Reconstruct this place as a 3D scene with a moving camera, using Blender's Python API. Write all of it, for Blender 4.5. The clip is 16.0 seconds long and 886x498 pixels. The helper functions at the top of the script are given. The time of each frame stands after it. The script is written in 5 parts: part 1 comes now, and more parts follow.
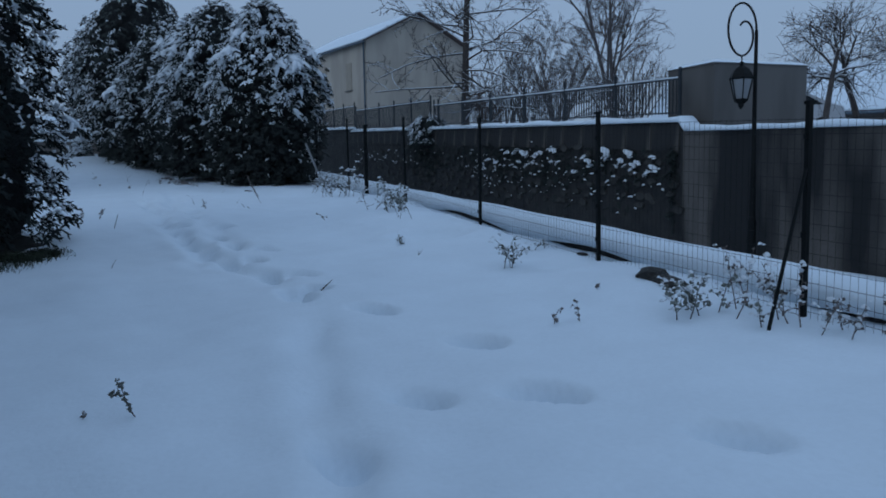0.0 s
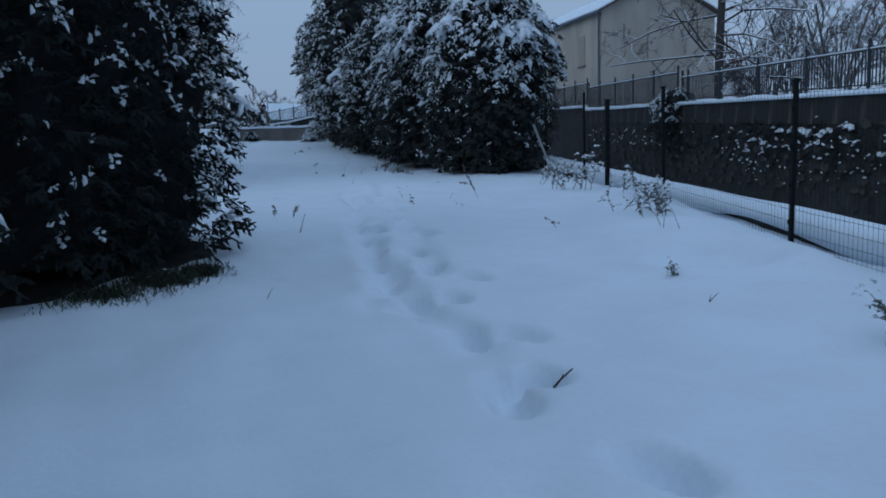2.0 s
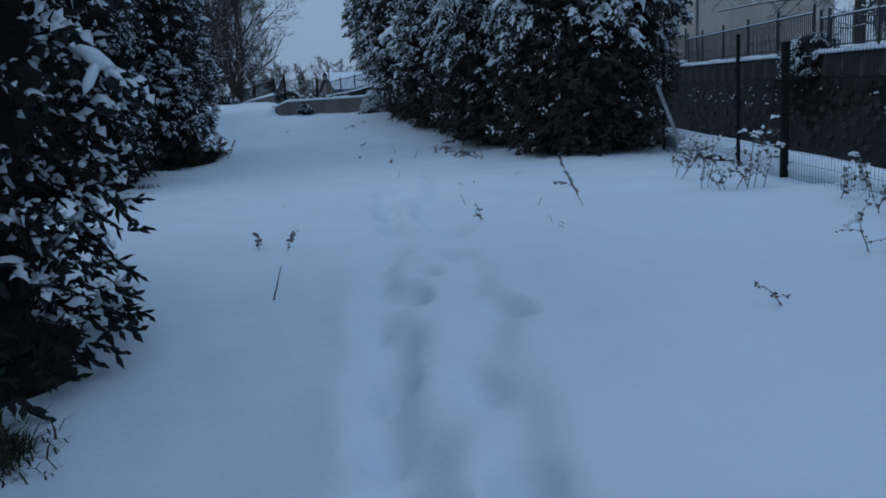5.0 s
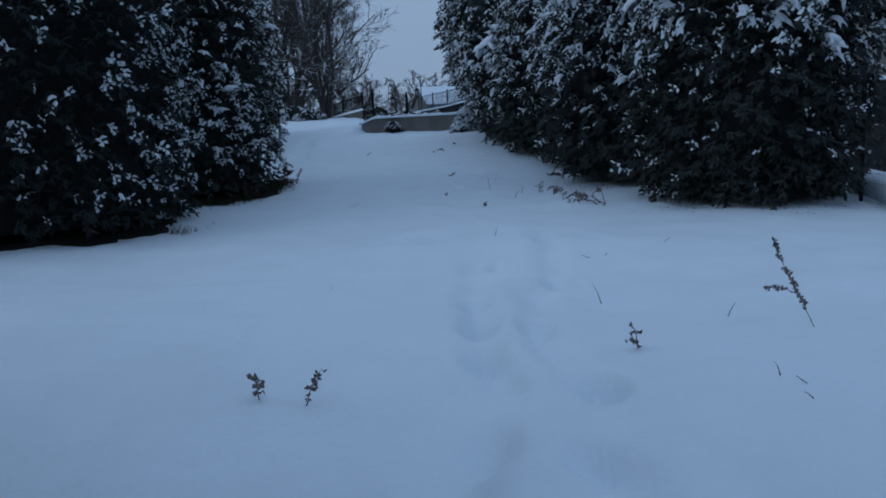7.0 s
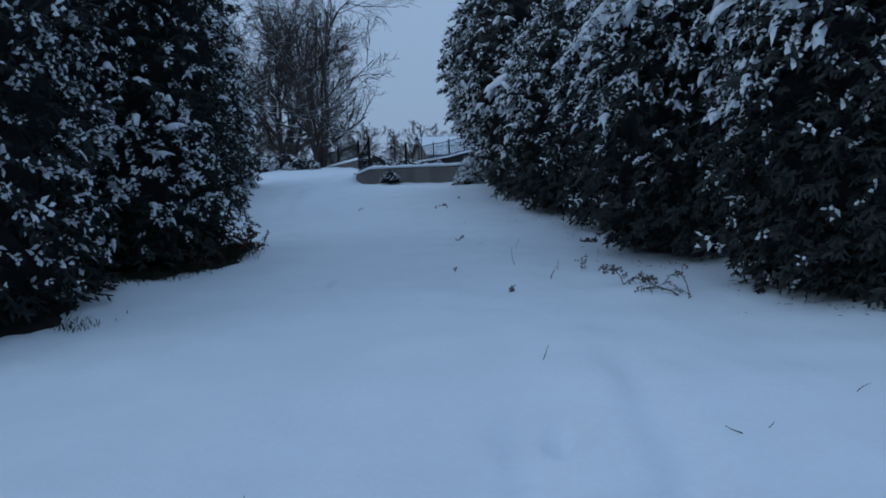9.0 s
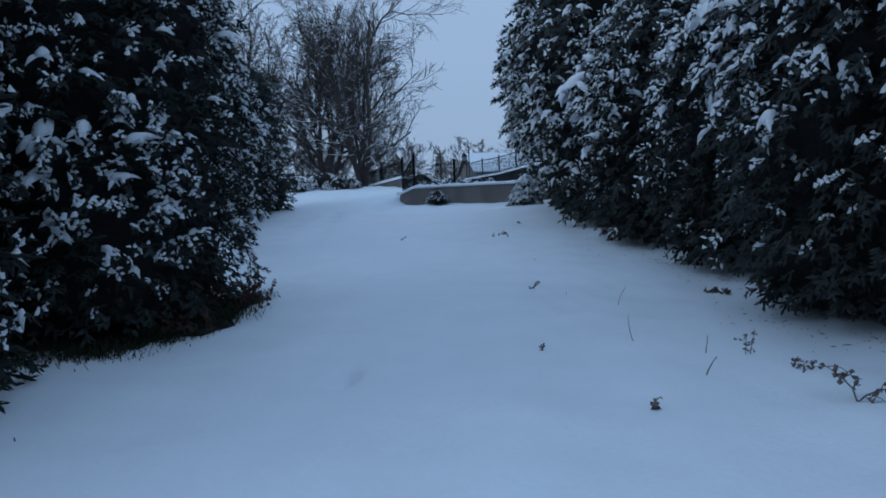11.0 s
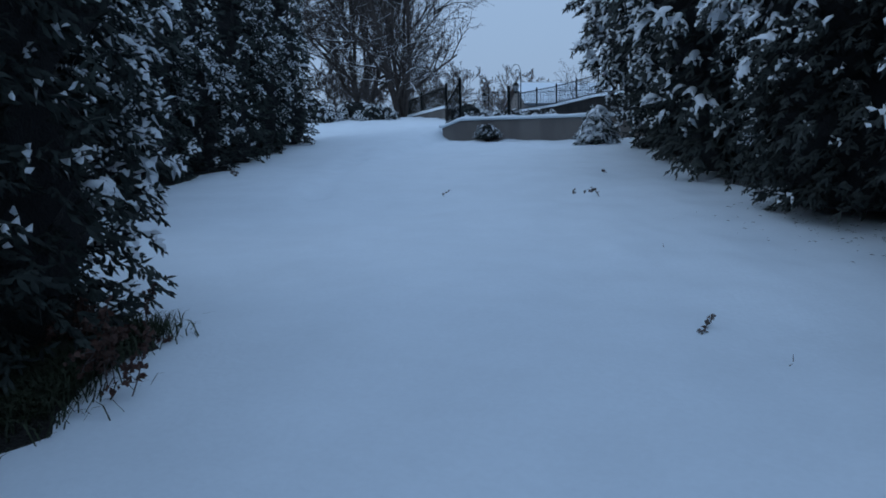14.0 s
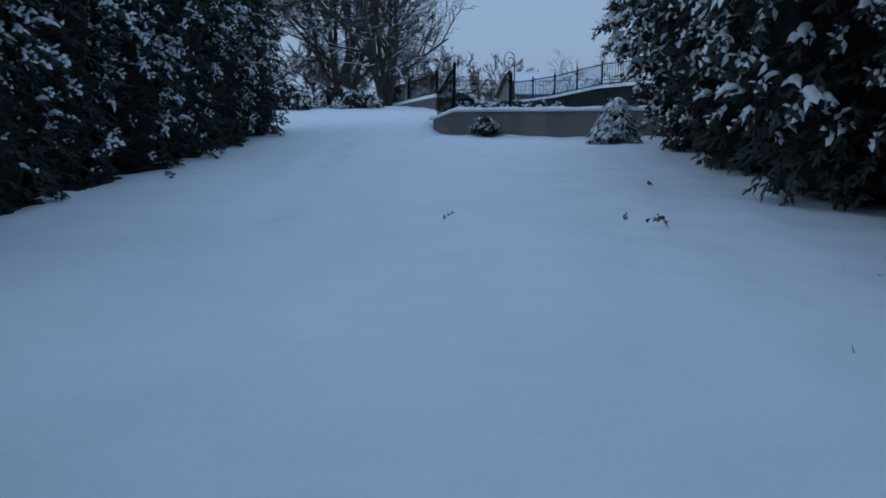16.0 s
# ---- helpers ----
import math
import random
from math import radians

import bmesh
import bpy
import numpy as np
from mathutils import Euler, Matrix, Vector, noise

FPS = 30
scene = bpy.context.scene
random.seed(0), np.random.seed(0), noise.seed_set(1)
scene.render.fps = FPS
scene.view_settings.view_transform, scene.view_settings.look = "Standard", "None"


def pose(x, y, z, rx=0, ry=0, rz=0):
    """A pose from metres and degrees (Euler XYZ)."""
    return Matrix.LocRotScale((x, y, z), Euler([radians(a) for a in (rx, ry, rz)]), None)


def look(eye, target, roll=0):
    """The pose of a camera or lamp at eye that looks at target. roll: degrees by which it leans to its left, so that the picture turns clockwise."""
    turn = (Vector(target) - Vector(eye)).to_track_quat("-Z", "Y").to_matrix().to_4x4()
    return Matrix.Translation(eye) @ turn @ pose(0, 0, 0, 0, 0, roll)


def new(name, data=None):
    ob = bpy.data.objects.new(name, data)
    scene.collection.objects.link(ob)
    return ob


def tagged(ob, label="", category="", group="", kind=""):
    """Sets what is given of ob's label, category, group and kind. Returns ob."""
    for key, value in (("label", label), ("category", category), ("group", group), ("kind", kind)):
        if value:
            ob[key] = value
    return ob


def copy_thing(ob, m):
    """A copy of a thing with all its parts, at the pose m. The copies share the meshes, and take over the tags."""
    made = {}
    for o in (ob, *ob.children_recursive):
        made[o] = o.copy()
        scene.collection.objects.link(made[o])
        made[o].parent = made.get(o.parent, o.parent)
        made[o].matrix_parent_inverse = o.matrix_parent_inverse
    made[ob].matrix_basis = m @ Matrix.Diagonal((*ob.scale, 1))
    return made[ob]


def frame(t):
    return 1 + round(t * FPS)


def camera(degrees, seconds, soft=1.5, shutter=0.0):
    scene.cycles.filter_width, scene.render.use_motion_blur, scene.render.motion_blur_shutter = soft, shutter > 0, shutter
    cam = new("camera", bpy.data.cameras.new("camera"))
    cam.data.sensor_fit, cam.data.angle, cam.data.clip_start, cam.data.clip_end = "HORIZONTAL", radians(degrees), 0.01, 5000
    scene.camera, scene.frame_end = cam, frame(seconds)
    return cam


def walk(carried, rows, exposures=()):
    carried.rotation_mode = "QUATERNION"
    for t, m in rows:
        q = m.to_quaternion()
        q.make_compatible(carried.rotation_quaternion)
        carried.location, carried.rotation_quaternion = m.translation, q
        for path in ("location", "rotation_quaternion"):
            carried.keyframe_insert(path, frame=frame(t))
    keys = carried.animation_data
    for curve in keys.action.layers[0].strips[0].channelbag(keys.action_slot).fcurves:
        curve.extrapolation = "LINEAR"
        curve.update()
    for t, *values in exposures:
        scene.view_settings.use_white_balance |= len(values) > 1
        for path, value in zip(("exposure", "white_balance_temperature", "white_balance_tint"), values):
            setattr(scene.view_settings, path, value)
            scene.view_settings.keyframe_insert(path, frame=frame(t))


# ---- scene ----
cam = camera(60.3, 16.0, soft=1.8)
PATH = [
    (0, (0.077, 1.193, 1.157), (0.792, 3.048, 0.941), -1.1),
    (0.5, (0.284, 1.884, 1.158), (0.986, 3.739, 0.904), -1.4),
    (1, (0.468, 2.589, 1.184), (0.916, 4.518, 0.909), -1.6),
    (1.5, (0.576, 3.368, 1.24), (0.934, 5.325, 1.03), -1.4),
    (2, (0.663, 4.134, 1.248), (0.806, 6.113, 0.997), -1.7),
    (2.5, (0.789, 4.888, 1.319), (0.908, 6.873, 1.099), -1.0),
    (3, (0.823, 5.611, 1.267), (1.003, 7.59, 1.041), -2.0),
    (3.5, (0.912, 6.367, 1.337), (0.925, 8.334, 0.975), -3.7),
    (4, (0.878, 6.999, 1.366), (1.008, 8.97, 1.052), -1.8),
    (4.2, (0.893, 7.329, 1.333), (0.992, 9.304, 1.034), -2.2),
    (6.3, (0.792, 10.518, 1.675), (0.641, 12.456, 1.278), -3.7),
    (6.5, (0.748, 10.86, 1.673), (0.63, 12.808, 1.309), -3.4),
    (7, (0.595, 11.647, 1.719), (0.314, 13.595, 1.437), -2.7),
    (7.5, (0.435, 12.361, 1.747), (0.22, 14.306, 1.409), -1.8),
    (8, (0.287, 13.201, 1.764), (-0.067, 15.134, 1.465), -4.0),
    (8.5, (0.165, 13.98, 1.756), (-0.095, 15.942, 1.542), 0.3),
    (9, (0.04, 14.816, 1.804), (-0.233, 16.784, 1.651), -2.0),
    (9.2, (-0.029, 15.151, 1.848), (-0.353, 17.11, 1.682), -1.7),
    (11.3, (-0.753, 18.435, 1.995), (-1.15, 20.39, 1.922), -2.0),
    (11.5, (-0.802, 18.774, 1.972), (-1.226, 20.725, 1.923), -1.0),
    (12, (-0.968, 19.542, 2.030), (-1.438, 21.478, 1.921), -3.5),
    (12.5, (-1.126, 20.339, 2.052), (-1.575, 22.275, 1.906), -3.7),
    (13, (-1.356, 21.035, 2.149), (-1.883, 22.94, 1.913), -3.3),
    (13.5, (-1.614, 21.747, 2.149), (-2.08, 23.68, 2.001), -1.0),
    (14, (-1.832, 22.548, 2.140), (-2.324, 24.455, 1.864), -1.1),
    (14.5, (-2.088, 23.37, 2.152), (-2.567, 25.268, 1.812), 1.3),
    (15, (-2.374, 24.157, 2.220), (-2.774, 26.08, 1.913), 0.8),
    (15.5, (-2.586, 24.959, 2.242), (-3.087, 26.86, 1.945), -1.8),
    (16, (-2.827, 25.645, 2.271), (-3.271, 27.559, 1.968), 0.2),
]
EXPOSURES = [(0, 0.08), (2.5, 0.22), (4.2, 0.12), (6.5, 0.1), (9, 0.24), (12, 0.52), (13, 0.55), (14.5, 0.38), (16, 0.28)]
walk(cam, [(t, look(eye, target, roll)) for t, eye, target, roll in PATH], EXPOSURES)

# ---- light ----
SUN_UP, SUN_TURN = radians(32), radians(246)
world = bpy.data.worlds.new("overcast_dusk")
scene.world = world
world.use_nodes = True
wn, wl = world.node_tree.nodes, world.node_tree.links
wbg = wn["Background"]
wsky = wn.new("ShaderNodeTexSky")
wsky.sky_type = "NISHITA"
wsky.sun_disc = False
wsky.sun_elevation, wsky.sun_rotation = SUN_UP, SUN_TURN
wsky.air_density, wsky.dust_density, wsky.ozone_density = 1.2, 1.5, 3.0
wmix = wn.new("ShaderNodeMix")
wmix.data_type = "RGBA"
wmix.inputs[0].default_value = 0.92
wl.new(wsky.outputs[0], wmix.inputs[6])
wmix.inputs[7].default_value = (2.95, 4.3, 6.42, 1)
# an overcast sky is brighter overhead than at the horizon
wco, wsep, wrange, wgrad = wn.new("ShaderNodeTexCoord"), wn.new("ShaderNodeSeparateXYZ"), wn.new("ShaderNodeMapRange"), wn.new("ShaderNodeVectorMath")
wl.new(wco.outputs["Generated"], wsep.inputs[0])
wl.new(wsep.outputs[2], wrange.inputs[0])
wrange.inputs[3].default_value, wrange.inputs[4].default_value = 0.72, 1.16
wgrad.operation = "SCALE"
wl.new(wmix.outputs[2], wgrad.inputs[0])
wl.new(wrange.outputs[0], wgrad.inputs["Scale"])
wl.new(wgrad.outputs[0], wbg.inputs[0])
wbg.inputs[1].default_value = 0.097
sun_data = bpy.data.lights.new("sun", "SUN")
sun_data.energy, sun_data.angle, sun_data.color = 0.42, radians(50), (0.62, 0.8, 1.0)
sun = new("sun", sun_data)
sun.matrix_world = look((0, 0, 60), (-60 * math.sin(SUN_TURN) / math.tan(SUN_UP), -60 * math.cos(SUN_TURN) / math.tan(SUN_UP), 0))


# ---- materials ----
def material(name, base, rough=0.8, metal=0.0, vary=0.25, scale=6.0, fine=60.0, bump=0.3, dist=0.01, second=None, spots=0.5, island=0.0, streak=False):
    m = bpy.data.materials.new(name)
    m.use_nodes = True
    n, l = m.node_tree.nodes, m.node_tree.links
    b = n["Principled BSDF"]
    b.inputs["Roughness"].default_value, b.inputs["Metallic"].default_value = rough, metal
    co = n.new("ShaderNodeTexCoord")
    vec = co.outputs["Object"]
    if streak:
        mp = n.new("ShaderNodeMapping")
        mp.inputs["Scale"].default_value = (1, 1, 0.25)
        l.new(vec, mp.inputs["Vector"])
        vec = mp.outputs["Vector"]
    big = n.new("ShaderNodeTexNoise")
    big.inputs["Scale"].default_value, big.inputs["Detail"].default_value, big.inputs["Roughness"].default_value = scale, (3 if streak else 6), (0.5 if streak else 0.65)
    l.new(vec, big.inputs["Vector"])
    small = n.new("ShaderNodeTexNoise")
    small.inputs["Scale"].default_value, small.inputs["Detail"].default_value = fine, 4
    l.new(co.outputs["Object"], small.inputs["Vector"])
    ramp = n.new("ShaderNodeValToRGB")
    dark = second or tuple(c * (1 - vary) for c in base)
    ramp.color_ramp.elements[0].position, ramp.color_ramp.elements[1].position = spots - (0.07 if streak else 0.16), spots + (0.07 if streak else 0.16)
    ramp.color_ramp.elements[0].color, ramp.color_ramp.elements[1].color = (*dark, 1), (*base, 1)
    l.new(big.outputs[0], ramp.inputs[0])
    grain = n.new("ShaderNodeMix")
    grain.data_type, grain.blend_type = "RGBA", "MULTIPLY"
    grain.inputs[0].default_value = min(1.0, vary * 1.4)
    l.new(ramp.outputs[0], grain.inputs[6])
    l.new(small.outputs[0], grain.inputs[7])
    out = grain.outputs[2]
    if island:
        geo = n.new("ShaderNodeNewGeometry")
        info = n.new("ShaderNodeObjectInfo")
        add = n.new("ShaderNodeMath")
        add.operation = "ADD"
        l.new(geo.outputs["Random Per Island"], add.inputs[0])
        l.new(info.outputs["Random"], add.inputs[1])
        rng_map = n.new("ShaderNodeMapRange")
        rng_map.inputs[2].default_value = 2.0
        rng_map.inputs[3].default_value, rng_map.inputs[4].default_value = 1 - island, 1 + island
        l.new(add.outputs[0], rng_map.inputs[0])
        hsv = n.new("ShaderNodeHueSaturation")
        l.new(rng_map.outputs[0], hsv.inputs["Value"])
        l.new(out, hsv.inputs["Color"])
        out = hsv.outputs[0]
    l.new(out, b.inputs["Base Color"])
    bp = n.new("ShaderNodeBump")
    bp.inputs["Strength"].default_value, bp.inputs["Distance"].default_value = bump, dist
    mix = n.new("ShaderNodeMath")
    mix.operation = "ADD"
    l.new(big.outputs[0], mix.inputs[0])
    l.new(small.outputs[0], mix.inputs[1])
    l.new(mix.outputs[0], bp.inputs["Height"])
    l.new(bp.outputs[0], b.inputs["Normal"])
    return m


SNOW = material("snow", (0.72, 0.8, 0.87), 0.7, vary=0.06, scale=1.3, fine=28, bump=0.16, dist=0.02)
SNOW_PAD = material("clinging_snow", (0.74, 0.79, 0.84), 0.75, vary=0.08, scale=9, fine=70, bump=0.5, dist=0.02)
NEEDLE = material("green_needles", (0.06, 0.078, 0.07), 0.8, vary=0.4, scale=6, fine=90, bump=0.2, second=(0.022, 0.032, 0.03), spots=0.55, island=0.5)
CYPRESS = material("cypress_needles", (0.068, 0.08, 0.074), 0.85, vary=0.4, scale=6, fine=90, bump=0.2, second=(0.028, 0.036, 0.036), spots=0.55, island=0.5)
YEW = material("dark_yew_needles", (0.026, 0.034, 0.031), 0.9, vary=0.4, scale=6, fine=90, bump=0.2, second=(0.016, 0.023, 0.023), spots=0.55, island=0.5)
for _m in (NEEDLE, CYPRESS, YEW):
    _m.node_tree.nodes["Principled BSDF"].inputs["Specular IOR Level"].default_value = 0.25
# near-black stands for the shade between boughs, not for a foliage colour
CORE = material("crown_shade", (0.009, 0.012, 0.015), 0.95, vary=0.5, scale=6, fine=60, bump=1.0, dist=0.08)
BARK = material("bark", (0.1, 0.082, 0.075), 0.9, vary=0.45, scale=5, fine=50, bump=0.7, dist=0.02)
TWIG = material("winter_twigs", (0.12, 0.105, 0.105), 0.9, vary=0.3, scale=4, fine=40, bump=0.2, island=0.25)
CONCRETE = material("stained_concrete", (0.13, 0.114, 0.102), 0.9, vary=0.4, scale=0.8, fine=30, bump=0.5, dist=0.01, second=(0.013, 0.013, 0.014), spots=0.53, streak=True)
COPING = material("dark_coping_concrete", (0.1, 0.086, 0.075), 0.9, vary=0.4, scale=0.8, fine=30, bump=0.5, second=(0.02, 0.019, 0.019), streak=True)
RUBBLE = material("dark_damp_masonry", (0.046, 0.042, 0.04), 0.95, vary=0.5, scale=1.6, fine=25, bump=0.9, dist=0.03, second=(0.012, 0.012, 0.013))
STONE = material("rubble_stone", (0.068, 0.062, 0.057), 0.92, vary=0.5, scale=5, fine=40, bump=0.7, dist=0.015, island=0.5)
RENDER_GREY = material("grey_render", (0.125, 0.115, 0.108), 0.9, vary=0.22, scale=1.2, fine=60, bump=0.3, streak=True)
CREAM = material("cream_render", (0.46, 0.405, 0.345), 0.9, vary=0.16, scale=0.8, fine=50, bump=0.2, streak=True)
PARAPET = material("buff_parapet_render", (0.2, 0.18, 0.168), 0.9, vary=0.2, scale=1.4, fine=60, bump=0.35, streak=True)
METAL = material("dark_green_painted_metal", (0.007, 0.0085, 0.009), 0.6, 0.0, vary=0.3, scale=12, fine=90, bump=0.15)
METAL.node_tree.nodes["Principled BSDF"].inputs["Specular IOR Level"].default_value = 0.15
RAIL = material("weathered_steel_railing", (0.025, 0.032, 0.04), 0.6, 0.1, vary=0.3, scale=9, fine=80, bump=0.15)
GLASSY = material("frosted_lantern_glass", (0.22, 0.23, 0.24), 0.25, vary=0.1, scale=6, fine=40, bump=0.05)
SHUTTER = material("faded_shutter_paint", (0.36, 0.31, 0.25), 0.7, vary=0.15, scale=4, fine=50, bump=0.2)
GUTTER = material("zinc_gutter", (0.12, 0.16, 0.2), 0.5, 0.5, vary=0.2, scale=8, fine=60, bump=0.1)
TILE = material("roof_tiles", (0.12, 0.085, 0.075), 0.85, vary=0.3, scale=3, fine=30, bump=0.6, dist=0.02)
# soil and litter colour, darkened to carry the shade under the trees
SOIL = material("shade_dark_litter_soil", (0.014, 0.013, 0.011), 0.95, vary=0.5, scale=6, fine=60, bump=1.0, dist=0.03)
GRASS = material("wet_grass", (0.028, 0.045, 0.018), 0.8, vary=0.4, scale=6, fine=50, bump=0.2, island=0.5)
DRY = material("dried_weed", (0.24, 0.205, 0.195), 0.9, vary=0.4, scale=9, fine=60, bump=0.3, island=0.4)
WEED = material("frosted_weed_leaf", (0.26, 0.28, 0.25), 0.85, vary=0.4, scale=8, fine=60, bump=0.3, island=0.4)
RUSSET = material("russet_bramble_leaf", (0.08, 0.035, 0.025), 0.8, vary=0.35, scale=8, fine=60, bump=0.2, island=0.4)
PLANKW = material("weathered_plank", (0.42, 0.42, 0.42), 0.85, vary=0.35, scale=5, fine=70, bump=0.5, streak=True)
CARPAINT = material("pale_car_paint", (0.5, 0.52, 0.55), 0.3, 0.2, vary=0.06, scale=3, fine=30, bump=0.03)
DARKGLASS = material("dark_glass", (0.015, 0.018, 0.022), 0.12, vary=0.1, scale=3, fine=30, bump=0.02)
RUBBER = material("tyre_rubber", (0.02, 0.02, 0.02), 0.9, vary=0.2, scale=20, fine=90, bump=0.3)


# ---- mesh helpers ----
class Build:
    """Collects vertices and faces of one mesh."""

    def __init__(self):
        self.v, self.f = [], []

    def add(self, verts, faces):
        k = len(self.v)
        self.v.extend(tuple(p) for p in verts)
        self.f.extend(tuple(i + k for i in q) for q in faces)
        return self

    def box(self, a, b, m=None):
        (x0, y0, z0), (x1, y1, z1) = a, b
        vs = [Vector(p) for p in ((x0, y0, z0), (x1, y0, z0), (x1, y1, z0), (x0, y1, z0), (x0, y0, z1), (x1, y0, z1), (x1, y1, z1), (x0, y1, z1))]
        if m:
            vs = [m @ p for p in vs]
        return self.add(vs, [(0, 3, 2, 1), (4, 5, 6, 7), (0, 1, 5, 4), (1, 2, 6, 5), (2, 3, 7, 6), (3, 0, 4, 7)])

    def tube(self, pts, radii, sides=8, caps=True):
        pts = [Vector(p) for p in pts]
        if not hasattr(radii, "__len__"):
            radii = [radii] * len(pts)
        rings, up = [], None
        for i, p in enumerate(pts):
            d = (pts[min(i + 1, len(pts) - 1)] - pts[max(i - 1, 0)]).normalized()
            if up is None:
                up = Vector((0, 0, 1)) if abs(d.z) < 0.9 else Vector((1, 0, 0))
            s = d.cross(up).normalized()
            up = s.cross(d).normalized()
            rings.append([p + (s * math.cos(2 * math.pi * k / sides) + up * math.sin(2 * math.pi * k / sides)) * radii[i] for k in range(sides)])
        faces = []
        for i in range(len(pts) - 1):
            for k in range(sides):
                faces.append((i * sides + k, i * sides + (k + 1) % sides, (i + 1) * sides + (k + 1) % sides, (i + 1) * sides + k))
        if caps:
            faces += [tuple(range(sides))[::-1], tuple((len(pts) - 1) * sides + k for k in range(sides))]
        return self.add([p for r in rings for p in r], faces)

    def lathe(self, profile, sides=12, m=None):
        vs = [Vector((r * math.cos(2 * math.pi * k / sides), r * math.sin(2 * math.pi * k / sides), z)) for r, z in profile for k in range(sides)]
        if m:
            vs = [m @ p for p in vs]
        fs = [(i * sides + k, i * sides + (k + 1) % sides, (i + 1) * sides + (k + 1) % sides, (i + 1) * sides + k) for i in range(len(profile) - 1) for k in range(sides)]
        n = (len(profile) - 1) * sides
        return self.add(vs, fs + [tuple(range(sides))[::-1], tuple(n + k for k in range(sides))])

    def loft(self, sections, closed=True):
        """Joins equal-sized outlines into a skin with closed ends."""
        n = len(sections[0])
        fs = [(i * n + k, i * n + (k + 1) % n, (i + 1) * n + (k + 1) % n, (i + 1) * n + k) for i in range(len(sections) - 1) for k in range(n)]
        if closed:
            fs += [tuple(range(n))[::-1], tuple((len(sections) - 1) * n + k for k in range(n))]
        return self.add([p for s in sections for p in s], fs)

    def mesh(self, name, mat, smooth=False):
        me = bpy.data.meshes.new(name)
        me.from_pydata(self.v, [], self.f)
        me.materials.append(mat)
        if smooth:
            me.shade_smooth()
        return me


def raw_mesh(name, v, f, mat, smooth=False):
    """A mesh from arrays: v is n x 3, f is m x 3 or m x 4."""
    me = bpy.data.meshes.new(name)
    v, f = np.asarray(v, np.float32), np.asarray(f, np.int32)
    me.vertices.add(len(v))
    me.vertices.foreach_set("co", v.ravel())
    me.loops.add(f.size)
    me.loops.foreach_set("vertex_index", f.ravel())
    me.polygons.add(len(f))
    me.polygons.foreach_set("loop_start", np.arange(len(f), dtype=np.int32) * f.shape[1])
    me.update(calc_edges=True)
    me.validate()
    me.materials.append(mat)
    if smooth:
        me.shade_smooth()
    return me


def part(name, data, parent, label="", m=None):
    ob = new(name, data)
    ob.parent = parent
    if m is not None:
        ob.matrix_basis = m
    return tagged(ob, label)


def thing(name, label, category, data=None, m=None, group="", kind=""):
    ob = new(name, data)
    if m is not None:
        ob.matrix_basis = m
    return tagged(ob, label, category, group, kind)


def spread(template_v, template_f, mats):
    """Copies of one template under many 3 x 4 matrices, as arrays."""
    k = len(template_v)
    v = np.einsum("nij,kj->nki", mats[:, :, :3], template_v) + mats[:, None, :, 3]
    f = template_f[None] + (np.arange(len(mats)) * k)[:, None, None]
    return v.reshape(-1, 3), f.reshape(-1, template_f.shape[1])


def frames(origin, axis, up, size, rng, wide=1.0, tall=1.0):
    """Matrices whose x runs along axis and whose z leans to up."""
    x = axis / np.linalg.norm(axis, axis=1, keepdims=True)
    y = np.cross(up, x)
    y /= np.linalg.norm(y, axis=1, keepdims=True) + 1e-9
    z = np.cross(x, y)
    return np.stack([x * size[:, None], y * size[:, None] * wide, z * size[:, None] * tall, origin], axis=2)


def smooth_noise(x, y, s, seed=0.0):
    return (np.sin(x / s * 1.7 + seed) * np.cos(y / s * 1.3 + seed * 2.1) + 0.6 * np.sin((x + y) / s * 2.9 + seed * 1.3) * np.cos((x - y) / s * 2.3 + seed)) / 1.6


# ---- ground ----
GY = [-40, 0, 4, 7.7, 10.5, 13, 15, 20, 25, 30, 34, 40, 46, 52, 62, 90]
GZ = [-0.5, -0.24, -0.13, 0.0, 0.12, 0.3, 0.41, 0.62, 0.84, 1.13, 1.42, 1.76, 2.07, 2.76, 3.26, 4.38]
STREET, WALL_X = -0.75, 11.0


def climb(y):
    """How far the slope beyond the first conifers has risen at y."""
    return 0.038 * (np.clip(y, 15.6, 90.0) - 15.6)


FEET = [(2.43, 3.77, 40), (1.96, 4.66, 45), (1.38, 4.98, 30), (2.03, 5.67, 45), (1.63, 6.73, 30), (1.22, 7.6, 10), (1.42, 7.89, 12), (1.22, 7.88, 5), (1.45, 8.7, 35), (1.15, 8.85, 20), (0.76, 9.53, 30),
        (0.89, 9.8, 25), (1.13, 9.77, 15), (0.74, 9.98, 25), (1.36, 10.4, 40), (0.79, 10.8, 20), (0.6, 10.87, 5), (1.05, 11.0, 10), (0.52, 11.4, 5), (0.93, 11.92, 10), (0.53, 12.0, -5), (0.34, 12.8, 0), (0.55, 13.4, 5),
        (1.15, 13.08, 25), (0.26, 13.9, 0), (0.61, 14.03, 10), (0.73, 14.72, 20), (0.3, 14.9, 0), (0.83, 15.48, 20), (0.18, 15.96, 5), (0.47, 16.54, 10), (0.09, 16.58, 0), (0.02, 17.2, 0), (0.66, 17.8, 15), (0.1, 18.56, 5), (0.81, 4.43, 10),
        (-2.55, 23.3, 20), (-3.6, 28.2, 25), (-6.69, 33.65, 20), (-6.46, 33.0, 30), (-7.2, 34.8, 15), (-7.54, 36.83, 25), (-7.3, 36.0, 10), (-8.1, 38.53, 20), (-8.29, 40.05, 15), (-8.0, 39.3, 30), (-8.9, 41.5, 20)]

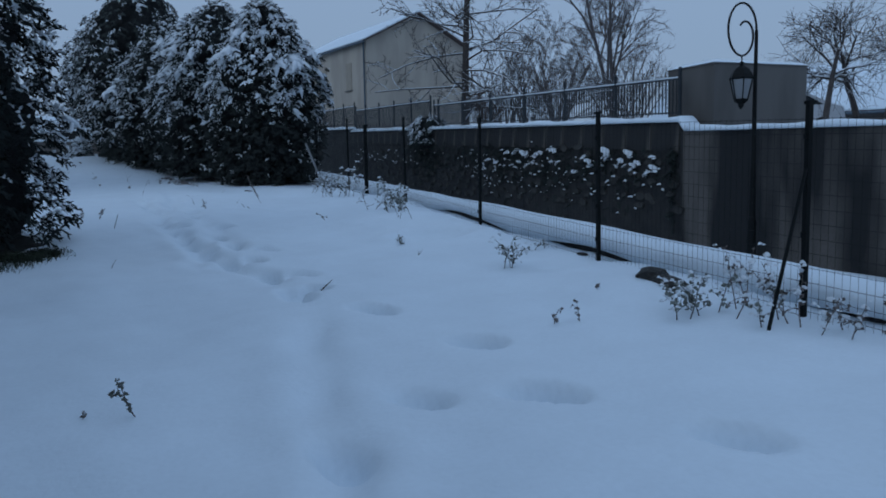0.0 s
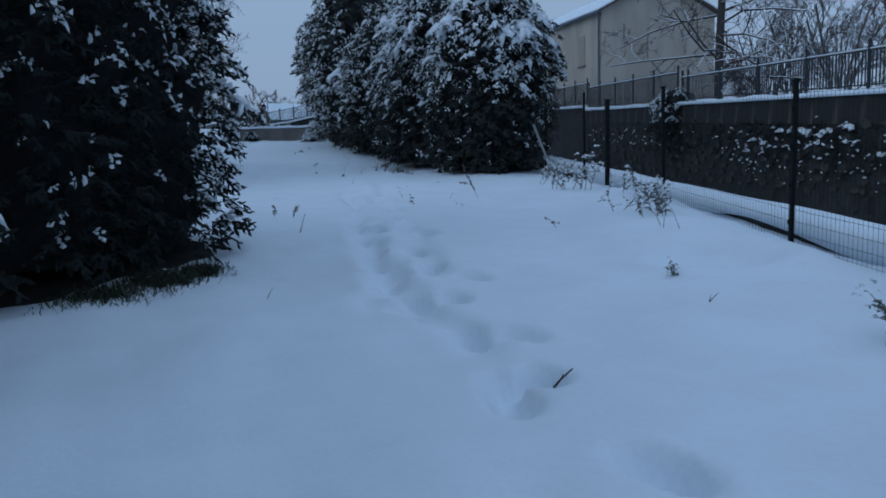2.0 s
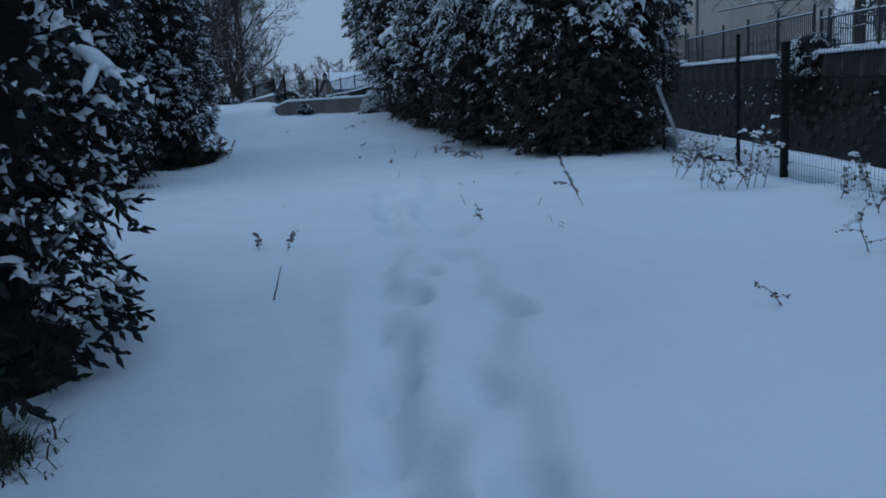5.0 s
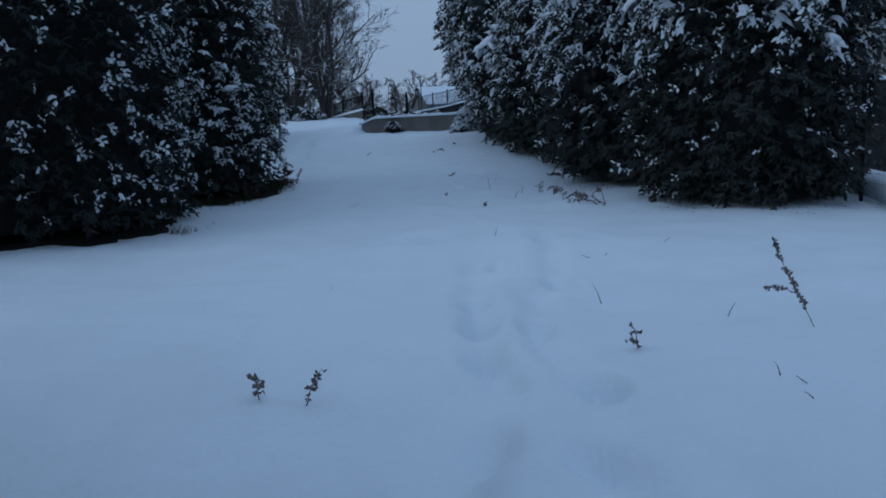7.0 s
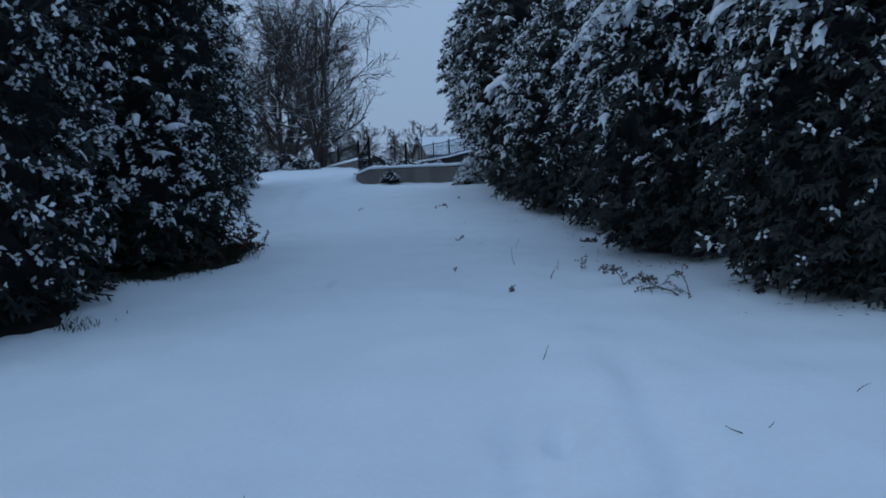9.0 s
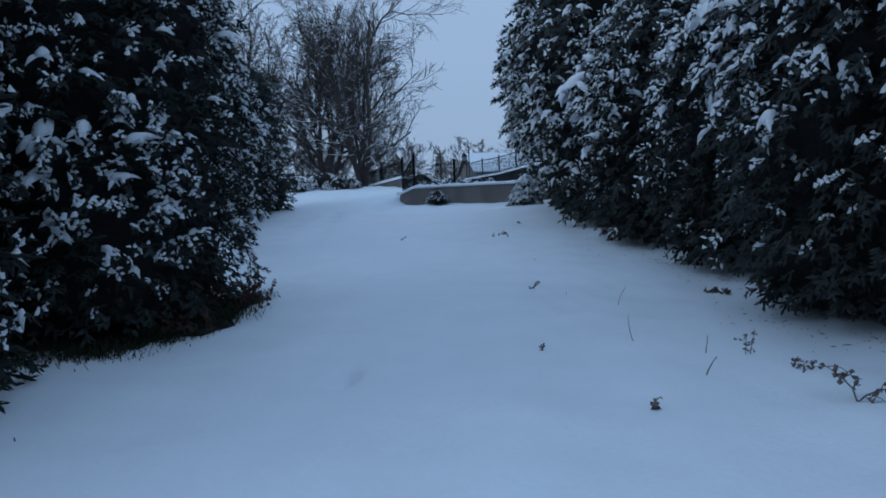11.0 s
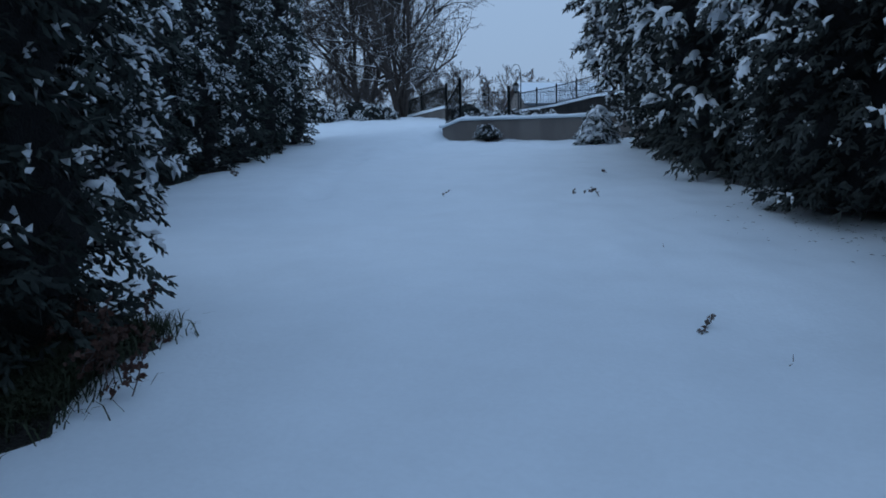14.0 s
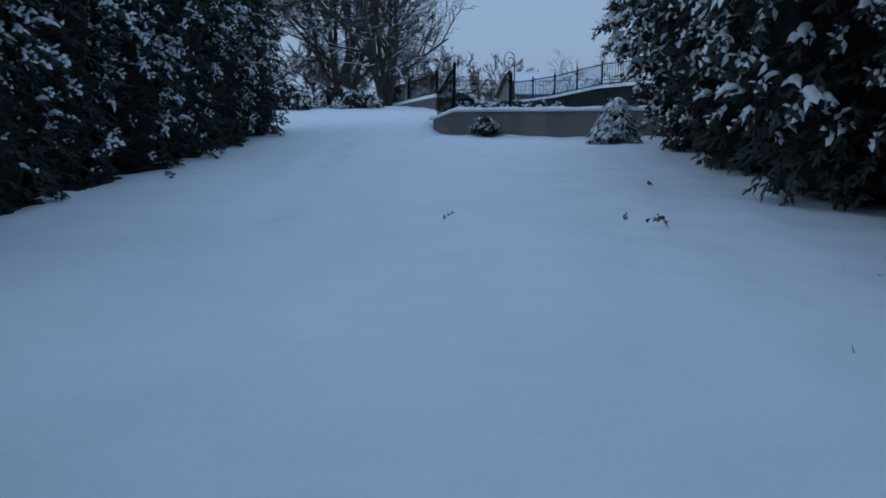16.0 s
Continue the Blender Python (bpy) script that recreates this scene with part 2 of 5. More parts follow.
# lines that older steps have worn: along y, across x, half width, depth
TRACKS = [([8.6, 9.4, 9.95, 10.6, 11.2, 12.5, 14.7], [1.2, 0.95, 0.83, 0.65, 0.58, 0.46, 0.19], 0.12, 0.075),
          ([10.6, 11.45, 13.0, 14.8], [1.08, 1.02, 0.97, 0.84], 0.13, 0.06), ([9.6, 10.3, 11.1, 12.2], [0.55, 0.6, 0.76, 0.8], 0.11, 0.05),
          ([15.4, 16.3, 17.4, 18.6], [0.32, 0.18, -0.02, -0.1], 0.11, 0.05), ([15.4, 16.8, 18.4, 19.8], [0.7, 0.46, 0.62, 0.5], 0.12, 0.045),
          ([3.9, 4.5, 5.4, 6.6], [0.7, 0.86, 0.9, 1.15], 0.13, 0.05), ([32.5, 35.0, 38.0, 42.5], [-6.3, -7.1, -8.0, -9.2], 0.24, 0.07)]


def base_height(x, y):
    """The lawn's height without its small relief."""
    x, y = np.asarray(x, float), np.asarray(y, float)
    z = np.interp(y, GY, GZ)
    z = z + np.interp(x, [-4, 0, 4.4, 4.9], [0, 0, 0.18, 0.18]) * np.interp(y, [12, 18], [1, 0.4])
    return z + np.interp(x, [-12, -9, -8.25, -7.9], [0.3, 0.34, 0.32, 0]) * np.interp(y, [40, 46.5], [0, 1])


def wall_top(y):
    y = np.asarray(y, float)
    low, mid, far = 1.66 + (y - 10) * 0.03, 2.0 + (y - 14.8) * 0.0405, 3.32 + (y - 43.4) * 0.04
    return np.where(y < 14.9, low, np.where(y < 43.4, mid, far))


def ground_height(x, y):
    x, y = np.asarray(x, float), np.asarray(y, float)
    z = base_height(x, y)
    lawn = z + 0.055 * smooth_noise(x, y, 2.6, 1.0) * np.interp(y, [0, 3], [0.6, 1]) + 0.04 * smooth_noise(x, y, 0.8, 2.0) + 0.014 * smooth_noise(x + 0.3 * y, y - 0.2 * x, 0.31, 4.0)
    for i, (fx, fy, turn) in enumerate(FEET):
        c, s = math.cos(radians(turn)), math.sin(radians(turn))
        u, w = (x - fx) * c + (y - fy) * s, -(x - fx) * s + (y - fy) * c
        d = (u / 0.1) ** 2 + (w / (0.18 + 0.02 * math.sin(i * 1.7))) ** 2
        lawn = lawn - (0.22 + 0.05 * math.sin(i * 2.3)) * float(np.interp(fy, [6.5, 9.5], [1, 0.55])) * np.exp(-(d**1.6))
    # troughs of older steps, half filled by later snow
    for ys, xs, wide, deep in TRACKS:
        xm = np.interp(y, ys, xs) + 0.03 * np.sin(y * 5.1 + deep * 90)
        run = np.interp(y, [ys[0] - 0.3, ys[0] + 0.1, ys[-1] - 0.2, ys[-1] + 0.5], [0, 1, 1, 0])
        lawn = lawn - deep * run * (0.7 + 0.3 * np.sin(y * 6.3 + xs[0] * 9)) * np.exp(-np.abs((x - xm) / wide) ** 2.6)
        lawn = lawn + deep * 0.3 * run * (np.exp(-(((x - xm - 1.9 * wide) / wide) ** 2)) + np.exp(-(((x - xm + 1.9 * wide) / wide) ** 2)))
    # snow shrunk back from the foot of the low wall, and a sunken spot beside it
    lawn = lawn - 0.05 * np.exp(-(((x - 4.55) / 0.14) ** 2)) * np.interp(y, [9.8, 10.6, 13.4, 14.4], [0, 1, 1, 0])
    sunk = np.hypot((x - 3.55) / 0.55, (y - 10.55) / 0.42)
    lawn = lawn - 0.1 * np.exp(-(sunk**4)) + 0.04 * np.exp(-(((sunk - 1.25) / 0.3) ** 2))
    for mx, my, mr, mh in ((3.4, 12.0, 0.7, 0.08), (3.0, 17.8, 1.2, 0.09)):
        lawn = lawn + mh * np.exp(-((x - mx) ** 2 + (y - my) ** 2) / mr**2)
    lane = np.where((x > 5.0) & (x < WALL_X + 0.15), STREET + 0 * z, lawn)
    bank = np.where(x >= WALL_X + 0.15, wall_top(y) - 0.08 + 0.05 * smooth_noise(x, y, 5, 3), lane)
    behind = np.interp(y, [47.3, 47.9, 120, 300], [1.1, STREET, STREET, -1.5]) + climb(y)
    out = np.where((y > 47.3) & (x > -8.0) & (x < WALL_X + 0.15), np.minimum(bank, behind), bank)
    fade = np.interp(np.hypot(x, y - 20), [150, 420], [0, 1])
    return out * (1 - fade) + fade * -2.0


def axis_lines(spans):
    out = []
    for a, b, step in spans:
        out += list(np.arange(a, b - 1e-6, step))
    return np.array(out + [spans[-1][1]])


gx = axis_lines([(-900, -100, 100), (-100, -20, 8), (-20, -9.6, 0.65), (-9.6, -3, 0.16), (-3, 3.4, 0.045), (3.4, 4.96, 0.12), (4.96, 5.04, 0.04), (5.04, 11.1, 0.6), (11.1, 11.2, 0.05), (11.2, 40, 2.2), (40, 100, 10), (100, 900, 100)])
gy = axis_lines([(-900, -100, 100), (-100, -10, 9), (-10, 2, 0.8), (2, 18.5, 0.05), (18.5, 43, 0.16), (43, 47.2, 0.35), (47.2, 48, 0.1), (48, 70, 1.5), (70, 160, 9), (160, 1000, 100)])
X, Y = np.meshgrid(gx, gy, indexing="ij")
Z = ground_height(X, Y)
gi = np.arange(X.size).reshape(X.shape)
gf = np.stack([gi[:-1, :-1], gi[1:, :-1], gi[1:, 1:], gi[:-1, 1:]], axis=-1).reshape(-1, 4)
ground = new("ground", raw_mesh("ground", np.stack([X, Y, Z], -1).reshape(-1, 3), gf, SNOW, True))
tagged(ground, "snow-covered lawn with soft footprints and drifts", "ground", kind="structure")


def on_ground(x, y):
    return float(ground_height(x, y))


# ---- retaining wall across the lane ----
def wall_run(name, label, y0, y1, mat, step=1.0):
    b = Build()
    ys = list(np.arange(y0, y1 - 0.01, step)) + [y1]
    secs = []
    for i, y in enumerate(ys):
        t, w = float(wall_top(y + (1e-3 if i == 0 else -1e-3))), 0.02 * math.sin(y * 1.9)
        secs.append([(WALL_X + w, y, STREET - 0.3), (WALL_X + 0.4, y, STREET - 0.3), (WALL_X + 0.4, y, t), (WALL_X + w * 0.5, y, t)])
    ob = new(name, b.loft(secs).mesh(name, mat))
    return tagged(ob, label, "wall", kind="structure")


def snow_cap(name, y0, y1, width=0.44, x=WALL_X - 0.06, thick=0.12, parent=None):
    b = Build()
    secs = []
    for y in np.arange(y0, y1 + 0.01, 0.22):
        t = float(wall_top(min(max(y, y0 + 1e-3), y1 - 1e-3)))
        h = thick * (0.9 + 0.25 * math.sin(y * 2.7) * math.sin(y * 0.9 + 1))
        o = 0.025 * math.sin(y * 5.1) + 0.02 * math.sin(y * 2.2)
        pts = [(x + o, 0.0), (x + o - 0.015, h * 0.45), (x + 0.03 + o, h * 0.85), (x + 0.12, h), (x + width - 0.08, h), (x + width, h * 0.6), (x + width, 0.0)]
        secs.append([(px, y, t + 0.004 + pz) for px, pz in pts])
    return part(name, b.loft(secs).mesh(name, SNOW, True), parent)


wall_near = wall_run("wall_east_1", "stained smooth concrete retaining wall", -20, 14.9, CONCRETE)
wall_mid = wall_run("wall_east_2", "dark damp rubble retaining wall with snow on its ledges", 14.9, 43.4, RUBBLE)
wall_far = wall_run("wall_east_3", "dark retaining wall section stepping higher", 43.4, 58, RUBBLE)
snow_cap("snow_cap", -20, 14.9, parent=wall_near)
snow_cap("snow_cap", 14.75, 43.4, 0.5, WALL_X - 0.12, 0.14, wall_mid)
snow_cap("snow_cap", 43.4, 58, 0.5, WALL_X - 0.12, 0.14, wall_far)

# ---- conifers ----
def spray_template():
    """A flat drooping frond: a bent axis with paired leaflets."""
    v, f = [], []

    def blade(p, d, n, w):
        p, d, n = np.array(p), np.array(d), np.array(n)
        k = len(v)
        v.extend([p, p + d * 0.45 + n * w, p + d, p + d * 0.45 - n * w])
        f.append([k, k + 1, k + 2, k + 3])

    for i in range(4):
        t = 0.12 + 0.22 * i
        z = -0.35 * t * t
        ln = 0.55 * (1 - 0.5 * t)
        for s in (-1, 1):
            d = np.array([0.62, 0.75 * s, -0.25 + 0.16 * (i % 2)]) * ln
            blade((t, 0.0, z), d, np.array([0.5, -0.5 * s, 0.3]) * 0.12, 0.9)
    blade((0, 0, 0), (1.05, 0, -0.36), (0, 1, 0), 0.035)
    blade((0.75, 0, -0.2), (0.4, 0, -0.2), (0, 1, 0.1), 0.11)
    return np.array(v), np.array(f)


def pad_template(seed, n=7, m=4, long=1.0, closed=True):
    """A lump of snow that sags over a frond: a domed sheet with a bumpy rim and an underside."""
    rng = np.random.default_rng(seed)
    v, f = [], []
    wob = rng.normal(0, 1, (n, 6))
    for i in range(n):
        a = 2 * math.pi * i / n
        rim = 1 + 0.28 * wob[i, 0]
        for j in range(m):
            q = (j + 1) / m
            r = q * rim
            x, y = math.cos(a) * r * long, math.sin(a) * r * 0.62
            z = 0.36 * (1 - q**2.2) - 0.16 * x * x + 0.06 * wob[i, j % 5 + 1] * q - (0.12 if j == m - 1 else 0)
            v.append((x + 0.45, y, z))
    top, bottom = len(v), len(v) + 1
    v += [(0.45, 0, 0.38), (0.45, 0, -0.06)]
    for i in range(n):
        k = (i + 1) % n
        f.append([top, i * m, k * m, k * m])
        for j in range(m - 1):
            f.append([i * m + j, i * m + j + 1, k * m + j + 1, k * m + j])
        if closed:
            f.append([bottom, k * m + m - 1, i * m + m - 1, i * m + m - 1])
    tri = []
    for q in f:
        tri.append([q[0], q[1], q[2]])
        if q[2] != q[3]:
            tri.append([q[0], q[2], q[3]])
    return np.array(v), np.array(tri)


def cluster_template(seed, lumps, n=6, m=2, closed=False):
    """Several small lumps of snow run together."""
    rng = np.random.default_rng(seed)
    vs, fs, k = [], [], 0
    for i in range(lumps):
        v, f = pad_template(seed * 10 + i, n, m, 0.8, closed)
        v = (v - [0.45, 0, 0]) * rng.uniform(0.45, 0.8) * [1, 1.2, 1.25]
        v = v + [0.15 + 0.7 * i / max(1, lumps - 1) + rng.normal(0, 0.08), rng.normal(0, 0.28), rng.normal(0, 0.06) - 0.12 * i]
        vs.append(v), fs.append(f + k)
        k += len(v)
    return np.concatenate(vs), np.concatenate(fs)


def branchlet_template(seed, pairs=3, snow=False, cover=1.0):
    """A drooping branchlet of stubby needle-covered fingers, or the snow that lies along those fingers."""
    rng = np.random.default_rng(seed)
    v, f = [], []

    def finger(p, d, w, bare=False):
        p, d = np.array(p, float), np.array(d, float)
        side = np.cross([0, 0, 1.0], d)
        side *= w / (np.linalg.norm(side) + 1e-9)
        up = np.array([0, 0, w])
        k = len(v)
        if snow:
            if bare:
                return
            q = p + d * rng.uniform(0.45, 0.7)
            l, r, t = rng.uniform(0.9, 1.7, 3)
            v.extend([p + d * rng.uniform(0.15, 0.4) + up * 0.5, q + side * l - up * 0.1, q + up * (0.5 + t) + d * rng.uniform(-0.1, 0.12), q - side * r - up * 0.1, p + d * rng.uniform(0.78, 1.0) + up * 0.2])
            f.extend([(k, k + 1, k + 2), (k, k + 2, k + 3), (k + 1, k + 4, k + 2), (k + 2, k + 4, k + 3)])
        else:
            q = p + d * 0.5
            v.extend([p, q + side - up * 0.5, q + up * 0.7, q - side - up * 0.5, p + d])
            f.extend([(k, k + 1, k + 2), (k, k + 2, k + 3), (k + 1, k + 4, k + 2), (k + 2, k + 4, k + 3)])

    sag = lambda t: -0.22 * t * t
    for i in range(pairs):
        for sgn in (-1, 1):
            t = 0.1 + 0.7 * i / max(1, pairs - 1) + 0.08 * sgn + rng.normal(0, 0.03)
            ln = 0.58 * (1 - 0.4 * t) * rng.uniform(0.8, 1.2)
            ang = radians(48 - 12 * t + rng.normal(0, 8))
            finger((t, 0, sag(t)), (math.cos(ang) * ln, sgn * math.sin(ang) * ln, (-0.2 + rng.normal(0, 0.3)) * ln), 0.1 * rng.uniform(0.8, 1.25), rng.random() > cover)
    finger((0, 0, 0), (0.62, 0, -0.06), 0.12)
    finger((0.5, 0, sag(0.5)), (0.55, 0.03, -0.24), 0.11, rng.random() > cover)
    return np.array(v), np.array(f)


def drape_template(seed, fingers=5, n=8, m=4):
    """A heavy cushion of snow over a whole bough: a palm with fingers that hang over its end."""
    rng = np.random.default_rng(seed)
    vs, fs, k = [], [], 0

    def cushion(c, d, ln, wide, thick, n, m):
        nonlocal k
        d = np.array(d, float) / np.linalg.norm(d)
        side = np.cross([0, 0, 1.0], d)
        side /= np.linalg.norm(side) + 1e-9
        up = np.cross(d, side)
        v, f = [], []
        for j in range(m):
            el = -0.35 + (math.pi / 2 + 0.1) * j / (m - 1)
            for i in range(n):
                az = 2 * math.pi * i / n
                r = math.cos(el) * (1 + 0.17 * rng.normal())
                v.append(np.array(c) + d * ln * r * math.cos(az) + side * wide * r * math.sin(az) + up * thick * math.sin(el) - np.array([0, 0, 0.1 * (r * math.cos(az)) ** 2 * ln]))
        for j in range(m - 1):
            for i in range(n):
                o, q = j * n + i, j * n + (i + 1) % n
                f += [(o, q, q + n), (o, q + n, o + n)]
        f += [((m - 1) * n, (m - 1) * n + i, (m - 1) * n + i + 1) for i in range(1, n - 1)]
        vs.append(np.array(v)), fs.append(np.array(f) + k)
        k += len(v)

    cushion((0.35, 0, 0), (1, 0, -0.2), 0.38, 0.19, 0.14, n, m)
    for i in range(fingers):
        a = radians(-75 + 150 * (i + 0.5) / fingers + rng.normal(0, 14))
        ln = rng.uniform(0.15, 0.36)
        o = np.array([0.42 + 0.1 * math.cos(a), 0.12 * math.sin(a), -0.04])
        d = np.array([math.cos(a), math.sin(a), -0.5 + rng.normal(0, 0.2)])
        cushion(o + d * ln * 0.55, d, ln, rng.uniform(0.06, 0.12), rng.uniform(0.06, 0.11), n - 2, m - 1)
    return np.concatenate(vs), np.concatenate(fs)


SPRAY_V, SPRAY_F = spray_template()
LEAFY = [branchlet_template(k, 3) for k in (61, 62)]
LEAFY_SNOW = [branchlet_template(61, 3, True, 0.75), branchlet_template(62, 3, True, 0.45)]
DRAPES = [drape_template(71, 5), drape_template(72, 4), drape_template(73, 4)]
TUFTS = [drape_template(81, 3, 6, 3), drape_template(82, 2, 6, 3), drape_template(83, 2, 6, 3)]
PADS = {1: cluster_template(5, 2, 5, 2), 2: cluster_template(8, 5, 7, 2)}


def conifer(name, label, seed, radius, height, profile, count=2600, size=0.2, snow=0.6, boughs=20, bough_size=0.45, group="", low=0.02, needle=None, bare=(0.06, 0.16, 0.4), droop=0.4, rough=0.1, tufts=0, tuft_size=0.22):
    """A dense evergreen: trunk, dark inner mass, branchlets all over it, and snow lying on them. It stands at the origin."""
    rng = np.random.default_rng(seed)
    tree = thing(name, label, "tree", group=group)
    b = Build().tube([(0, 0, -0.15), (0.03, 0.02, height * 0.3), (0, 0.04, height * 0.7), (0.02, 0, height * 0.95)], [0.2, 0.16, 0.09, 0.02], 8)
    part("trunk", b.mesh("trunk", BARK, True), tree, "brown trunk hidden by foliage")
    hs, rs = [p[0] for p in profile], [p[1] for p in profile]
    prof = lambda h: np.interp(h, hs, rs) * radius
    ph = rng.uniform(0, 6.28, 8)
    na, nh = max(3, round(2 * math.pi * radius / 0.95)), height / 0.8

    def swell(h, a):
        wide = 0.08 * np.sin(3 * a + ph[0] + 5 * h) + 0.06 * np.sin(5 * a + ph[1] - 7 * h)
        tier = np.sin(na * a + ph[2] + 1.6 * np.sin(nh * h * 2.1 + ph[3])) * np.sin(nh * h * 6.28 + ph[4] + 2.2 * np.sin(2 * a + ph[5]))
        return 1 + wide + rough * tier

    # inner mass: a near-black hull that paints the shade deep in the crown
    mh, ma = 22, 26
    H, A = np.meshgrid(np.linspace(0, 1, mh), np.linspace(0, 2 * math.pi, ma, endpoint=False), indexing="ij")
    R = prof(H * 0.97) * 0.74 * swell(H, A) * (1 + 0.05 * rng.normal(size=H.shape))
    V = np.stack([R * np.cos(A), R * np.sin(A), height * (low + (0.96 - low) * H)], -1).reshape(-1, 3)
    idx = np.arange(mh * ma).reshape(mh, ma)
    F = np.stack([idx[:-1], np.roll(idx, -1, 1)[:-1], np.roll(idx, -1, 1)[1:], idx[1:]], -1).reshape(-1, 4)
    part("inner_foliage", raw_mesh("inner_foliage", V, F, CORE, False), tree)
    # branchlets spread evenly over the surface, in two depths
    w = np.linspace(0.0, 0.995, 240)
    p = (prof(w) + 0.06 * radius) * np.interp(w * height, [0, 4.6, 5.6, 9], [1, 1, 0.4, 0.4])
    h = np.interp((np.arange(count) + rng.random(count)) / count, np.cumsum(p) / p.sum(), w)
    a = (np.arange(count) * 2.39996 + rng.normal(0, 0.15, count)) % (2 * math.pi)
    sw = swell(h, a)
    deep = rng.random(count) < 0.3
    r = prof(h) * sw * np.where(deep, rng.uniform(0.66, 0.8, count), rng.uniform(0.82, 0.96, count)) + 0.02
    out = np.stack([np.cos(a), np.sin(a), 0 * a], -1)
    tan = np.stack([-np.sin(a), np.cos(a), 0 * a], -1)
    pos = out * r[:, None] + np.array([0, 0, 1.0]) * (height * (low + (1 - low) * h))[:, None]
    pos[:, 2] = np.maximum(pos[:, 2], 0.12 + 0.16 * rng.random(count))
    rise = np.interp(h, [0, 0.8, 0.93, 1], [0, 0, 0.5, 1.2])
    axis = out * 0.85 + tan * rng.normal(0, 0.65, (count, 1)) + np.array([0, 0, 1.0]) * (rise - droop + rng.normal(0, 0.24, count))[:, None]
    up = np.array([0, 0, 1.0]) + out * 0.35 + rng.normal(0, 0.4, (count, 3))
    sz = size * rng.uniform(0.7, 1.35, count) * np.interp(h, [0, 0.85, 1], [1, 1, 0.75])
    load = np.interp(h, [0, *bare, 1], [0.05, 0.28, 0.8, 1, 1]) * np.clip(0.8 + 2.0 * (sw - 1) / max(rough, 0.02) * 0.25 + 0.3 * np.sin(2 * a + ph[6] + 6 * h), 0.15, 1.3)
    laden = (rng.random(count) < snow * load) & ~(deep & (rng.random(count) < 0.6))
    # boughs that carry a thick drape
    if boughs:
        score = load * rng.random(count) * (h < 0.93) * ~deep
        j = np.argsort(-score)[:boughs]
        reach = bough_size * rng.uniform(0.35, 1.15, boughs) ** 1.2
        ba = out[j] * 0.9 + tan[j] * rng.normal(0, 0.45, (boughs, 1)) + np.array([0, 0, 1.0]) * rng.uniform(-0.75, -0.25, (boughs, 1))
        bp = pos[j] - out[j] * reach[:, None] * 0.25 + np.array([0, 0, 0.04])
        n = 7
        u = np.repeat(np.arange(boughs), n)
        t = rng.uniform(0.0, 0.85, len(u))
        spin = rng.normal(0, 0.55, len(u))
        uax = ba[u] + tan[j][u] * spin[:, None] + np.array([0, 0, -0.25])
        upos = bp[u] + ba[u] * (t * reach[u])[:, None] + tan[j][u] * (spin * 0.3 * reach[u])[:, None] - np.array([0, 0, 0.05])
        pos, axis = np.concatenate([pos, upos]), np.concatenate([axis, uax])
        up = np.concatenate([up, np.tile([0, 0, 1.0], (len(u), 1))])
        sz = np.concatenate([sz, size * rng.uniform(0.8, 1.2, len(u))])
        laden = np.concatenate([laden, rng.random(len(u)) < 0.4])
    M = frames(pos, axis, up, sz, rng)
    kind = rng.integers(0, 2, len(pos))
    leaf, load_v, nl, ns = [], [], 0, 0
    for k in (0, 1):
        v, f = spread(*LEAFY[k], M[kind == k])
        leaf.append((v, f + nl))
        nl += len(v)
        v, f = spread(*LEAFY_SNOW[k], M[(kind == k) & laden])
        load_v.append((v, f + ns))
        ns += len(v)
    part("fronds", raw_mesh("fronds", np.concatenate([q[0] for q in leaf]), np.concatenate([q[1] for q in leaf]), needle or NEEDLE), tree, "dark green drooping fronds")["kind"] = "stuff"
    if boughs:
        D = frames(bp, ba, np.tile([0, 0, 1.0], (boughs, 1)) + rng.normal(0, 0.12, (boughs, 3)), reach, rng, rng.uniform(0.7, 1.05), 1.0)
        for k in range(3):
            v, f = spread(*DRAPES[k], D[k::3])
            load_v.append((v, f + ns))
            ns += len(v)
    if tufts:
        # soft pillows on the ends of single sprays
        score = load[:count] * rng.random(count) * (h < 0.96) * ~deep
        j = np.argsort(-score)[:tufts]
        D = frames(pos[j] - axis[j] * sz[j][:, None] * 0.1 + np.array([0, 0, 0.01]), axis[j] + rng.normal(0, 0.45, (tufts, 3)), np.tile([0, 0, 1.0], (tufts, 1)) + out[j] * 0.3 + rng.normal(0, 0.2, (tufts, 3)), tuft_size * (0.4 + 1.3 * rng.random(tufts) ** 2.2), rng, 1.0, 1.1)
        for k in range(3):
            v, f = spread(*TUFTS[k], D[k::3])
            load_v.append((v, f + ns))
            ns += len(v)
    part("snow_load", raw_mesh("snow_load", np.concatenate([q[0] for q in load_v]), np.concatenate([q[1] for q in load_v]), SNOW_PAD, True), tree, "wet snow lying on the boughs")["kind"] = "stuff"
    return tree


def stand(tree, x, y, turn=0, scale=1.0, sink=0.05):
    tree.matrix_basis = pose(x, y, on_ground(x, y) - sink, 0, 0, turn) @ Matrix.Scale(scale, 4)
    return tree


def again(tree, x, y, turn, scale=1.0, sink=0.05, label=""):
    c = copy_thing(tree, pose(x, y, on_ground(x, y) - sink, 0, 0, turn))
    c.scale = (scale, scale, scale * (1.0 + 0.06 * math.sin(turn)))
    if label:
        tagged(c, label)
    return c


